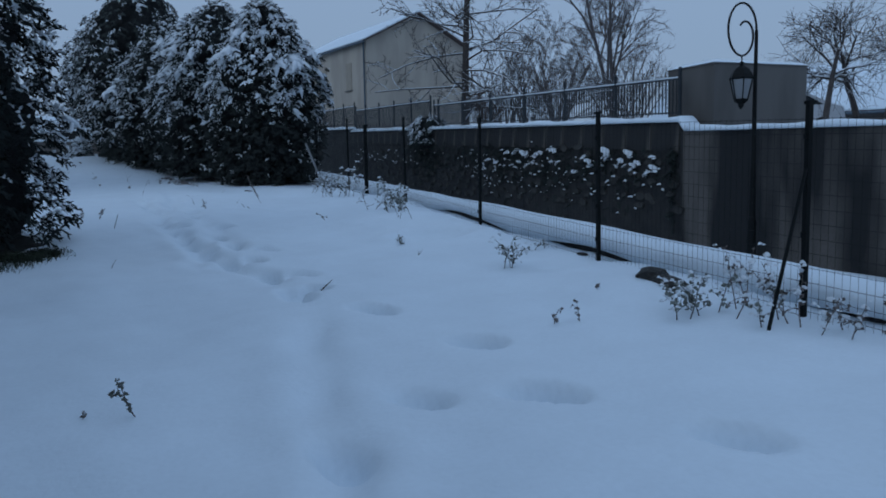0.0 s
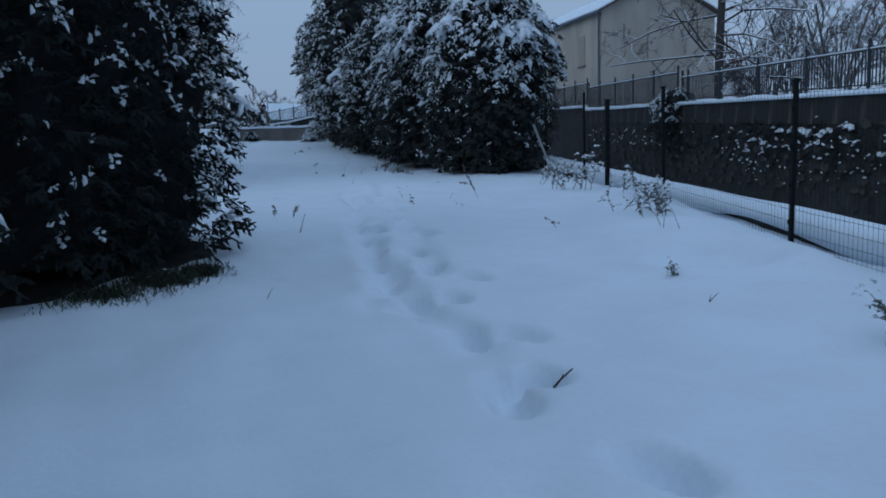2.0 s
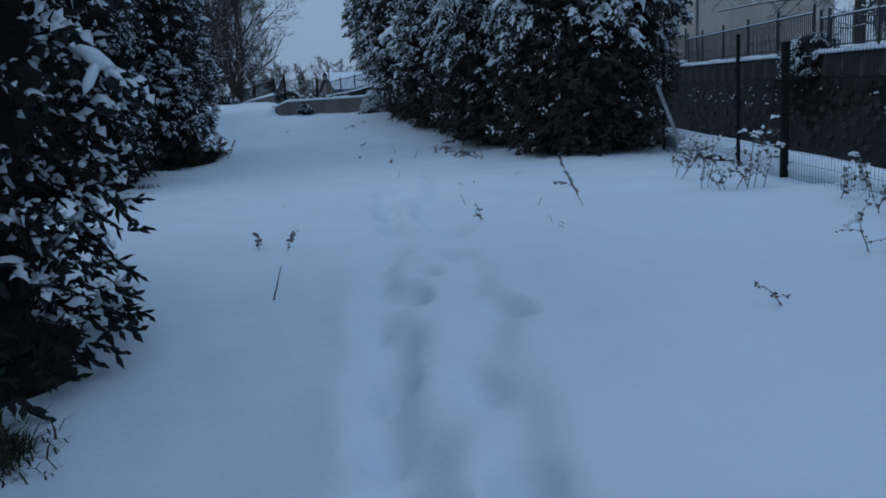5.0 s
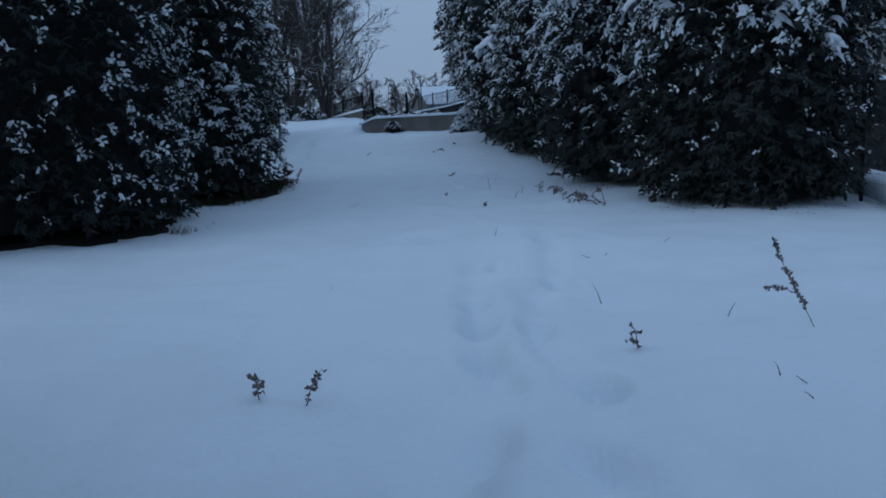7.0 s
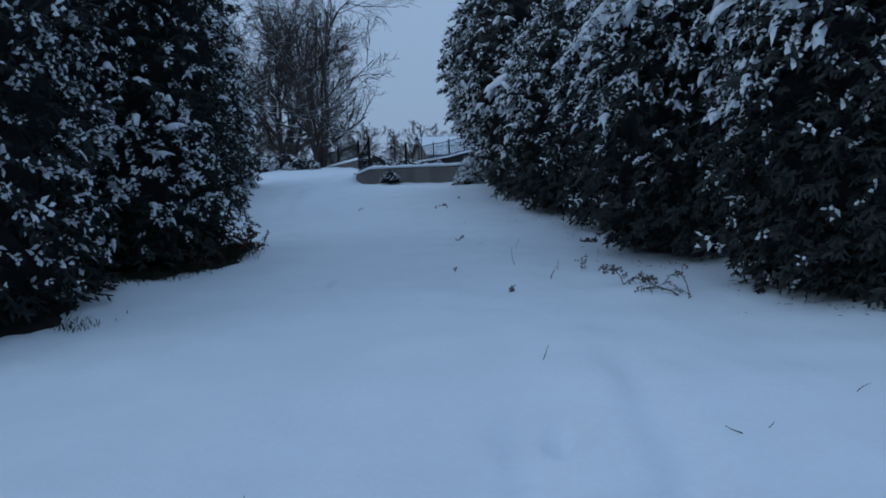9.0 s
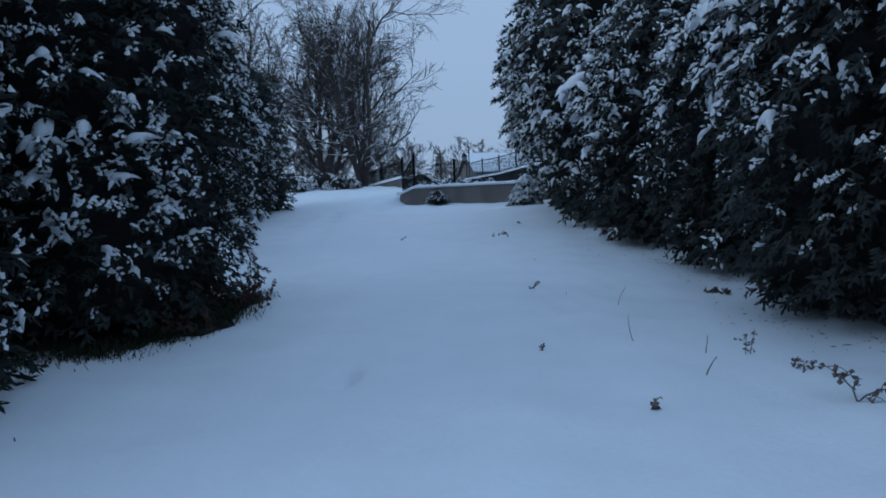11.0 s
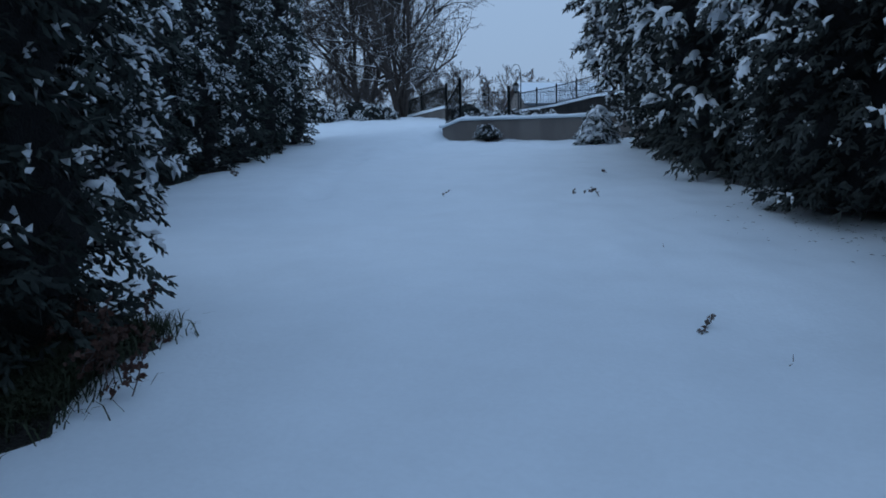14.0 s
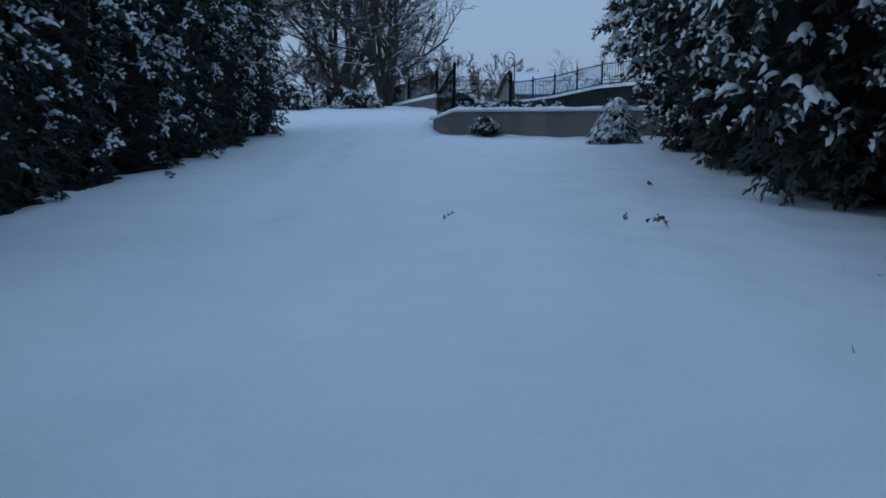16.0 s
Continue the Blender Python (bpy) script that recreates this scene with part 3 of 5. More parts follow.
COLUMN = [(0, 0.97), (0.08, 1.0), (0.4, 1.0), (0.65, 0.88), (0.82, 0.64), (0.94, 0.34), (1, 0.08)]
CONE = [(0, 0.86), (0.08, 0.96), (0.35, 1.0), (0.55, 0.9), (0.75, 0.68), (0.9, 0.38), (1, 0.06)]
HEDGE = [(0, 0.92), (0.1, 1.0), (0.6, 0.97), (0.85, 0.8), (0.96, 0.5), (1, 0.2)]
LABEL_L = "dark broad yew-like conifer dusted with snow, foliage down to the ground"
LABEL_R = "tall cypress with heavy snow on drooping boughs"
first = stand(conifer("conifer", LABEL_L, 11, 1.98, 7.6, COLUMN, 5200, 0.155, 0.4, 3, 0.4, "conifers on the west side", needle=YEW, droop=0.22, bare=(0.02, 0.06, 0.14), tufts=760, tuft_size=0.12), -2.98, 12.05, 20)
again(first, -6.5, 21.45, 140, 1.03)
third = stand(conifer("conifer", LABEL_L, 12, 1.88, 7.4, COLUMN, 5200, 0.15, 0.5, 70, 0.5, "conifers on the west side", needle=NEEDLE, droop=0.3, bare=(0.04, 0.1, 0.25), tufts=800, tuft_size=0.19), -6.42, 25.65, 75)
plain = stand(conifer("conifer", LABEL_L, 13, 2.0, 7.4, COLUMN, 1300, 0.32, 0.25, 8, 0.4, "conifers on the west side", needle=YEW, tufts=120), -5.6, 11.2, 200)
# extra conifers out of view, added only to shade the lawn's west side
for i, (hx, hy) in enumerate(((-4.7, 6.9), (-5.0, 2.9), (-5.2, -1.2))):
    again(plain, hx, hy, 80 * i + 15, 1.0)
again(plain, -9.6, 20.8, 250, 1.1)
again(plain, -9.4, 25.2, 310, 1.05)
hedge = stand(conifer("thuja", "clipped thuja of a tall hedge, lightly dusted with snow", 21, 1.5, 5.1, HEDGE, 1050, 0.22, 0.4, 10, 0.25, "thuja hedge", droop=0.1, rough=0.07, tufts=160, tuft_size=0.18), -10.7, 32.6, 0)
for i, (hx, hy) in enumerate(((-11.3, 34.8), (-11.8, 37.0), (-12.25, 39.3), (-12.6, 41.6), (-12.9, 43.8), (-9.9, 30.2))):
    again(hedge, hx, hy, 70 * i + 35, 0.96 + 0.05 * (i % 3))
SPIRE = [(0, 0.8), (0.08, 0.9), (0.3, 0.98), (0.5, 1.0), (0.66, 0.84), (0.8, 0.6), (0.91, 0.34), (1, 0.06)]
CROWNED = [(0, 0.5), (0.1, 0.6), (0.3, 0.88), (0.52, 1.0), (0.7, 0.86), (0.86, 0.5), (1, 0.06)]
east_a = stand(conifer("cypress", LABEL_R, 31, 1.5, 4.95, SPIRE, 4400, 0.15, 0.6, 60, 0.72, "cypresses on the east side", bare=(0.3, 0.46, 0.6), needle=CYPRESS, droop=0.42, rough=0.17, tufts=780, tuft_size=0.2), 3.2, 22.3, 10)
east_b = stand(conifer("cypress", LABEL_R, 32, 1.76, 5.4, SPIRE, 4700, 0.15, 0.48, 50, 0.78, "cypresses on the east side", bare=(0.2, 0.36, 0.5), needle=CYPRESS, droop=0.42, rough=0.17, tufts=680, tuft_size=0.2), 2.35, 25.6, 60)
again(east_a, 1.95, 28.9, 150, 1.14)
again(east_b, 1.15, 32.0, 205, 1.1)
east_c = stand(conifer("cypress", LABEL_R, 33, 2.4, 7.8, CROWNED, 2000, 0.25, 0.5, 40, 0.6, "cypresses on the east side", needle=CYPRESS, droop=0.45, rough=0.14, tufts=520, tuft_size=0.26), 0.1, 35.3, 0)
for i, (hx, hy, sc) in enumerate(((-0.35, 38.8, 1.0), (-0.7, 42.2, 1.03), (0.1, 45.6, 1.0))):
    again(east_c, hx, hy, 95 * i + 30, sc)


# ---- leafless trees ----
def bare_tree(name, label, seed, height, spread_deg=34, levels=5, trunk=0.2, first_fork=0.25, droop=0.0, upright=0.5, kids=(3, 5), snow=True, leader=False, length=0.62, twig_r=0.006, category="tree", mat=None, stems=0):
    rng = np.random.default_rng(seed)
    b, s = Build(), Build()

    def grow(p, d, ln, r, level):
        n = (9 if leader and level == 0 else 3) if level < levels - 1 else 2
        pts, rad = [p], [r]
        q, e = p.copy(), d.copy()
        for i in range(n):
            e = (e + Vector(rng.normal(0, (0.02 if leader and level == 0 else 0.13) + 0.03 * level, 3)) + Vector((0, 0, 0.10 * upright - droop * level * 0.13))).normalized()
            q = q + e * (ln / n)
            pts.append(q.copy())
            rad.append(max(twig_r * 0.7, r * (1 - 0.55 * (i + 1) / n)))
        b.tube(pts, rad, 6 if level < 2 else (4 if level < 3 else 3), False)
        if snow and level >= 1 and twig_r * 1.3 < r < 0.07:
            for a0, a1, r0, r1 in zip(pts, pts[1:], rad, rad[1:]):
                if abs((a1 - a0).normalized().z) < 0.85:
                    w = (a1 - a0).cross(Vector((0, 0, 1))).normalized()
                    z0, z1 = Vector((0, 0, r0 * 0.6)), Vector((0, 0, r1 * 0.6))
                    h0, h1 = Vector((0, 0, r0 + 0.011)), Vector((0, 0, r1 + 0.01))
                    s.add([a0 + w * r0 + z0, a0 + h0, a0 - w * r0 + z0, a1 + w * r1 + z1, a1 + h1, a1 - w * r1 + z1], [(0, 1, 4, 3), (1, 2, 5, 4), (2, 0, 3, 5)])
        if level >= levels:
            return
        k = int(rng.integers(kids[0], kids[1] + 1)) + (40 if leader and level == 0 else 0)
        for c in range(k):
            t = (first_fork if level == 0 else 0.22) + (1 - (first_fork if level == 0 else 0.22)) * (c + 0.7 * rng.random()) / k
            j = min(int(t * n), n - 1)
            o = pts[j].lerp(pts[j + 1], t * n - j)
            base = (pts[j + 1] - pts[j]).normalized()
            side = base.cross(Vector(rng.normal(0, 1, 3))).normalized()
            ang = radians(spread_deg * rng.uniform(0.7, 1.45) + (22 if leader and level == 0 else 0))
            nd = (base * math.cos(ang) + side * math.sin(ang)).normalized()
            if leader and level == 0:
                nd.z = rng.uniform(-0.12, 0.22)
                nd.normalize()
            taper = 1 - 0.55 * t if (leader and level == 0) else 1 - 0.25 * t
            grow(o, nd, ln * length * rng.uniform(0.75, 1.2) * taper, max(twig_r, rad[j] * (0.27 if leader and level == 0 else 0.6)), level + 1)

    top = height * (0.95 if leader else 0.55)
    if stems:
        for k in range(stems):
            a = 2 * math.pi * (k + rng.random() * 0.6) / stems
            lean = rng.uniform(0.08, 0.5)
            grow(Vector((0.15 * math.cos(a), 0.15 * math.sin(a), -0.2)), Vector((math.cos(a) * lean, math.sin(a) * lean, 1)).normalized(), height * rng.uniform(0.42, 0.62), trunk * rng.uniform(0.55, 1), 0)
    else:
        grow(Vector((0, 0, -0.2)), Vector((0, 0, 1)), top, trunk, 0)
    tree = thing(name, label, category)
    part("branch_work", b.mesh("branch_work", mat or BARK), tree)
    if snow and s.v:
        tagged(part("branch_snow", s.mesh("branch_snow", SNOW_PAD), tree, "thin snow lying along the limbs"), kind="stuff")
    return tree


def put(tree, x, y, z=None, turn=0, scale=1.0):
    tree.matrix_basis = pose(x, y, (on_ground(x, y) if z is None else z) - 0.05, 0, 0, turn) @ Matrix.Scale(scale, 4)
    return tree


def put_again(tree, x, y, z=None, turn=0, scale=1.0):
    c = copy_thing(tree, pose(x, y, (on_ground(x, y) if z is None else z) - 0.05, 0, 0, turn))
    c.scale = (scale,) * 3
    return c


larch = put(bare_tree("larch", "leafless larch with snow along its level limbs", 41, 13, 40, 4, 0.2, 0.1, 0.05, 0.3, (4, 6), leader=True, length=0.42, twig_r=0.009), 14.2, 34.5, None, 40)
birch = put(bare_tree("birch", "large leafless birch with hanging twigs", 42, 16, 30, 5, 0.17, 0.22, 0.35, 1.0, (4, 5), snow=False, length=0.6, twig_r=0.009, stems=2, mat=TWIG), 27.0, 41, None, 0, 1.0)
grove = put(bare_tree("lime_tree", "broad leafless tree with snow along many fine branches", 43, 14.5, 33, 4, 0.15, 0.14, 0.02, 0.55, (5, 6), length=0.6, twig_r=0.011, stems=6), -12.9, 58.0, None, 20, 1.0)
thicket = put(bare_tree("tall_shrub", "dense leafless undergrowth shrub below the large trees", 49, 4.6, 36, 4, 0.04, 0.08, 0.0, 0.4, (4, 4), snow=False, length=0.62, twig_r=0.013, category="shrub", mat=TWIG, stems=7), -10.9, 60.3, None, 0, 0.8)
for i, (hx, hy, sc) in enumerate(((-13.2, 62.0, 0.9), (-15.6, 61.0, 1.0), (-18.0, 62.5, 1.1), (-20.6, 61.5, 1.1), (-14.3, 57.0, 0.55))):
    put_again(thicket, hx, hy, None, 65 * i + 30, sc)
put_again(grove, -15.9, 60.5, None, 140, 1.05)
put_again(grove, -20.0, 57, None, 230, 1.1)
linden = put(bare_tree("linden", "pruned leafless street tree with spreading snowy limbs", 44, 5.6, 46, 4, 0.13, 0.6, 0.03, 0.3, (4, 5), length=0.8, twig_r=0.008), 22.1, 21.4, None, 0)
put_again(linden, 24.4, 21.9, None, 100, 1.0)
put_again(linden, 23.2, 19.4, None, 220, 1.0)
put_again(linden, 27.4, 23.4, None, 300, 1.05)
shrub = put(bare_tree("tall_shrub", "leafless many-stemmed shrub with frosted twigs", 45, 6.5, 32, 4, 0.05, 0.1, 0.03, 0.55, (3, 4), length=0.62, twig_r=0.008, category="shrub", mat=TWIG, stems=6), 16.8, 30.5, None, 0)
for i, (sx, sy, sc) in enumerate(((18.6, 33.5, 1.1), (20.5, 30.0, 0.8), (22.5, 34.5, 1.0), (19.5, 38.5, 1.2), (25.0, 37.0, 0.9), (15.6, 29.0, 0.5), (17.5, 37.0, 1.1))):
    put_again(shrub, sx, sy, None, 60 * i, sc)
far = put(bare_tree("distant_tree", "distant brown leafless tree beyond the street", 48, 11.5, 34, 4, 0.16, 0.15, 0.0, 0.5, (4, 5), snow=False, length=0.6, twig_r=0.035, mat=TWIG, stems=3), -21.1, 128, 2.00, 0)
for i, (sx, sy, sc) in enumerate(((-18.8, 127, 1.1), (-16.8, 130, 0.95), (-15.1, 128, 0.8))):
    put_again(far, sx, sy, 2.00, 70 * i + 40, sc)
for i, (sx, sy, sz, sc) in enumerate(((-6.0, 82, -0.8, 1.25), (-3.0, 84, -0.8, 1.15))):
    put_again(shrub, sx, sy, sz + float(climb(sy)), 47 * i, sc)


# ---- boundary fence and its low wall ----
FENCE_X = 4.36
POSTS = [(2.3, 1.42), (5.24, 1.44), (7.87, 1.46), (10.85, 1.46), (14.1, 1.5), (18.15, 1.62), (21.6, 1.6)]


def fence_foot(y):
    return float(base_height(FENCE_X, y))


def low_wall():
    b, s = Build(), Build()
    secs, caps = [], []
    for y in np.arange(-6, 24.01, 0.3):
        z = 0.13 + (y - 4.2) * 0.0425 + 0.006 * math.sin(y * 0.7)
        w = 0.02 * math.sin(y * 3.1)
        secs.append([(4.6 + w, y, STREET - 0.2), (4.98, y, STREET - 0.2), (4.98, y, z), (4.6 + w, y, z)])
        h, o = 0.13 + 0.008 * math.sin(y * 2.3), 0.012 * math.sin(y * 4.7)
        caps.append([(4.54 + o, y, z - 0.1 + 0.05 * math.sin(y * 1.7) + 0.04 * float(np.interp(y, [9.8, 10.4, 13.6, 14.4], [0, 1, 1, 0]))), (4.51 + o, y, z + h * 0.4), (4.6 + o, y, z + h * 0.9), (4.75, y, z + h), (4.95, y, z + h * 0.92), (5.04, y, z + h * 0.5), (5.03, y, z + 0.003)])
    ob = tagged(new("wall_boundary", b.loft(secs).mesh("wall_boundary", RUBBLE)), "low dark stone boundary wall under a snow cap", "wall", kind="structure")
    part("snow_cap", s.loft(caps).mesh("snow_cap", SNOW, True), ob)


def fence():
    f = thing("wire_fence", "dark green welded wire fence on square posts", "fence")
    for y, h in POSTS:
        z = fence_foot(y) - 0.12
        b = Build().box((-0.018, -0.018, 0), (0.018, 0.018, h + 0.12)).box((-0.026, -0.026, h + 0.12), (0.026, 0.026, h + 0.145))
        for k in range(4):
            b.box((-0.036, -0.012, 0.3 + 0.34 * k), (-0.024, 0.012, 0.34 + 0.34 * k))
        part("post", b.mesh("post", METAL), f, m=pose(FENCE_X, y, z, 0, 0.4 * math.sin(y * 3), 0))
    for (ya, ha), (yb, hb) in zip(POSTS, POSTS[1:]):
        b = Build()
        za, zb = fence_foot(ya), fence_foot(yb)
        n = int((yb - ya) / 0.062)
        r = 0.0015
        top = lambda t: ha + (hb - ha) * t - 0.09
        for i in range(1, n):
            t = i / n
            y, z = ya + (yb - ya) * t, za + (zb - za) * t
            b.tube([(FENCE_X + 0.004, y, z - 0.05), (FENCE_X + 0.004, y, z + top(t))], r, 4, False)
        for k in range(14):
            q = k / 13
            b.tube([(FENCE_X - 0.002, ya + 0.03, za + (ha - 0.1) * q), (FENCE_X - 0.002 + 0.012 * math.sin(k), (ya + yb) / 2, (za + zb) / 2 + ((ha + hb) / 2 - 0.1) * q), (FENCE_X - 0.002, yb - 0.03, zb + (hb - 0.1) * q)], r * 1.15, 4, False)
        part("wire_panel", b.mesh("wire_panel", METAL), f, "welded green wire mesh")["kind"] = "stuff"
    b = Build().tube([(3.78, 5.02, fence_foot(5.0) - 0.25), (4.32, 5.22, fence_foot(5.2) + 1.0)], 0.013, 8)
    part("brace", b.mesh("brace", METAL), f, "thin diagonal brace bar")
    return f


low_wall()
fence()
spare = Build().box((-0.035, -0.035, -0.1), (0.035, 0.035, 1.55)).box((-0.04, -0.04, 1.55), (0.04, 0.04, 1.575))
thing("fence_post", "dark bare fence post standing apart behind the wire", "post", spare.mesh("fence_post", METAL), pose(4.48, 17.1, fence_foot(17.1) - 0.1))
plank = Build().loft([[(-0.02 + 0.003 * math.sin(k), -0.012, k * 0.3), (0.02 + 0.003 * math.sin(2 * k), -0.012, k * 0.3), (0.02, 0.012, k * 0.3), (-0.02, 0.012, k * 0.3)] for k in range(5)])
thing("plank", "pale weathered plank leaning by the cypress, dusted with snow", "plank", plank.mesh("plank", PLANKW), pose(3.98, 18.9, on_ground(3.98, 18.9) - 0.06, 0, -24, 20))


# ---- railing on the retaining wall ----
def railing(label, y0, y1, height, mat, thick=0.012, gap=0.125, x=WALL_X + 0.22, lift=0.02, group="railings on the wall"):
    r = thing("railing", label, "railing", group=group)
    z = lambda y: float(wall_top(y)) + lift
    a, c = y0 + 0.01, y1 - 0.01
    for name, up, rad in (("top_rail", height - 0.08, 0.022), ("bottom_rail", 0.2, 0.018)):
        part(name, Build().tube([(x, a, z(a) + up), (x, (a + c) / 2, z((a + c) / 2) + up), (x, c, z(c) + up)], rad, 6).mesh(name, mat), r)
    ts = np.arange(y0, y1 + 0.01, gap)
    bar = Build().tube([(0, 0, 0.16), (0, 0, height - 0.03), (0, 0, height + 0.02)], [thick, thick, 0.003], 5).mesh("bar", mat)
    post = Build().box((-0.03, -0.03, -0.02), (0.03, 0.03, height + 0.1)).lathe([(0.045, height + 0.1), (0.05, height + 0.13), (0.02, height + 0.18)], 8).mesh("post", mat)
    k = max(1, round(2.5 / gap))
    for i, y in enumerate(ts):
        y = min(max(y, a), c)
        if i % k == 0 or i == len(ts) - 1:
            part("post", post, r, m=pose(x, y, z(y)))
        else:
            part("bar", bar, r, m=pose(x, y, z(y)))
    s = Build().tube([(x, a, z(a) + height - 0.045), (x, (a + c) / 2, z((a + c) / 2) + height - 0.045), (x, c, z(c) + height - 0.045)], 0.02, 6)
    part("rail_snow", s.mesh("rail_snow", SNOW_PAD), r, "strip of snow on the top rail")
    return r


railing("grey steel railing with snow on its top rail", 15.3, 30.9, 1.02, RAIL, 0.015)
railing("dark steel railing of close upright bars", 31.2, 43.3, 1.22, RAIL, 0.014)
railing("dark steel railing on the raised wall section", 43.5, 56.0, 1.3, RAIL, 0.014, 0.16)


# ---- rubble, ivy and snow on the wall face ----
def wall_growth():
    rng = np.random.default_rng(7)
    stones = []
    for k in range(3):
        b = Build()
        vs = []
        for sx in (0, 1):
            for a in range(7):
                t = 2 * math.pi * a / 7
                q = 1 - 0.18 * sx + 0.12 * rng.normal()
                vs.append((-0.1 * sx, math.cos(t) * 0.2 * q, math.sin(t) * 0.11 * q))
        b.add(vs, [(i, (i + 1) % 7, 7 + (i + 1) % 7, 7 + i) for i in range(7)] + [tuple(range(7, 14))])
        stones.append(b.mesh("stone", STONE))
    count = 0
    for row in range(9):
        for y in np.arange(15.3, 43.0, 0.62 + 0.03 * row):
            z = STREET + 0.9 + row * 0.24 + 0.05 * rng.normal()
            if z > float(wall_top(y)) - 0.5 or rng.random() < 0.25 or count >= 290:
                continue
            count += 1
            s = rng.uniform(0.7, 1.25)
            part("stone", stones[count % 3], wall_mid, m=pose(WALL_X + 0.02, y + 0.2 * rng.normal(), z, rng.normal(0, 6), 0, 0) @ Matrix.Diagonal((rng.uniform(0.5, 1.1), s, s * rng.uniform(0.7, 1.1), 1)))
    # snow caught on the ledges: broad pillows under the coping, thinner and shorter further down
    spots = []
    for drop, n, long, lo, hi in ((0.72, 18, 0.2, 16.2, 23.5), (0.9, 26, 0.15, 15.5, 25), (1.1, 46, 0.12, 15.4, 26), (1.35, 50, 0.09, 15.4, 27), (1.65, 40, 0.08, 15.4, 27), (1.95, 26, 0.06, 15.4, 26), (1.0, 30, 0.08, 25, 42), (1.3, 30, 0.09, 32, 43)):
        for _ in range(n):
            q = rng.uniform(lo, hi)
            spots.append((q, float(wall_top(q)) - drop + rng.normal(0, 0.1), long * rng.uniform(0.35, 1.25)))
    y, z, size = (np.array(c) for c in zip(*spots))
    n = len(y)
    axis = np.stack([np.full(n, -0.25), np.where(rng.random(n) < 0.5, 1.0, -1.0), rng.normal(-0.08, 0.22, n)], -1)
    vs, fs, k = [], [], 0
    for which in (1, 2):
        pick = (size > 0.13) == (which == 2)
        M = frames(np.stack([np.full(n, WALL_X - 0.06), y, z], -1)[pick], axis[pick], np.tile([-0.35, 0, 1.0], (int(pick.sum()), 1)), size[pick], rng, 0.7, 0.75)
        v, f = spread(PADS[which][0], PADS[which][1], M)
        vs.append(v), fs.append(f + k)
        k += len(v)
    tagged(part("ledge_snow", raw_mesh("ledge_snow", np.concatenate(vs), np.concatenate(fs), SNOW_PAD, True), wall_mid, "pillows of snow lying on the ledges"), kind="stuff")
    # dark stems and leaves behind the snow
    n = 1500
    y = np.clip(np.where(rng.random(n) < 0.7, rng.normal(22, 4.5, n), rng.normal(31.5, 1.2, n)), 15.2, 43)
    z = wall_top(y) - 0.55 - np.abs(rng.normal(0, 0.7, n))
    axis = np.stack([np.full(n, -0.6), rng.normal(0, 0.8, n), rng.normal(-0.5, 0.5, n)], -1)
    M = frames(np.stack([np.full(n, WALL_X + 0.01), y, z], -1), axis, rng.normal(0, 0.4, (n, 3)) + [0, 0, 1], rng.uniform(0.1, 0.24, n), rng)
    v, f = spread(SPRAY_V, SPRAY_F, M)
    tagged(part("ivy", raw_mesh("ivy", v, f, NEEDLE), wall_mid, "dark ivy and stems clinging to the stones"), kind="stuff")


coping = Build().box((-0.035, 0, -0.62), (0.1, 0.97, -0.02)).mesh("coping_block", COPING)
for y in np.arange(15.0, 43.3, 1.0):
    part("coping_block", coping, wall_mid, m=pose(WALL_X, y, float(wall_top(y + 0.01))) @ Matrix.Shear("XY", 4, (0, 0)) @ pose(0, 0, 0, 2.2, 0, 0))
wall_growth()
trail = conifer("creeper", "evergreen creeper spilling over the wall top under snow", 71, 0.75, 1.3, HEDGE, 420, 0.16, 0.8, 16, 0.28, low=0.0, bare=(0.1, 0.25, 0.4), tufts=60, tuft_size=0.16)
trail.matrix_basis = pose(WALL_X + 0.05, 30.9, float(wall_top(30.9)) - 0.75)
trail["category"] = "creeper"

block = Build().box((0, 0, -0.6), (2.6, 1.55, 1.28)).mesh("block", RENDER_GREY)
kiosk = thing("utility_kiosk", "square grey rendered utility kiosk with snow on its flat roof", "kiosk", None, pose(11.55, 14.6, 1.95, 0, 0, 0))
part("body", block, kiosk)
part("roof_slab", Build().box((-0.02, -0.02, 1.284), (2.62, 1.57, 1.31)).mesh("roof_slab", RENDER_GREY), kiosk)
part("roof_snow", Build().loft([[(-0.03 + k * 0.1, -0.03 + k * 0.1, 1.314 + k * 0.05), (2.63 - k * 0.1, -0.03 + k * 0.1, 1.314 + k * 0.05), (2.63 - k * 0.1, 1.58 - k * 0.1, 1.314 + k * 0.05), (-0.03 + k * 0.1, 1.58 - k * 0.1, 1.314 + k * 0.05)] for k in (0, 0.6, 1.4)]).mesh("roof_snow", SNOW), kiosk)


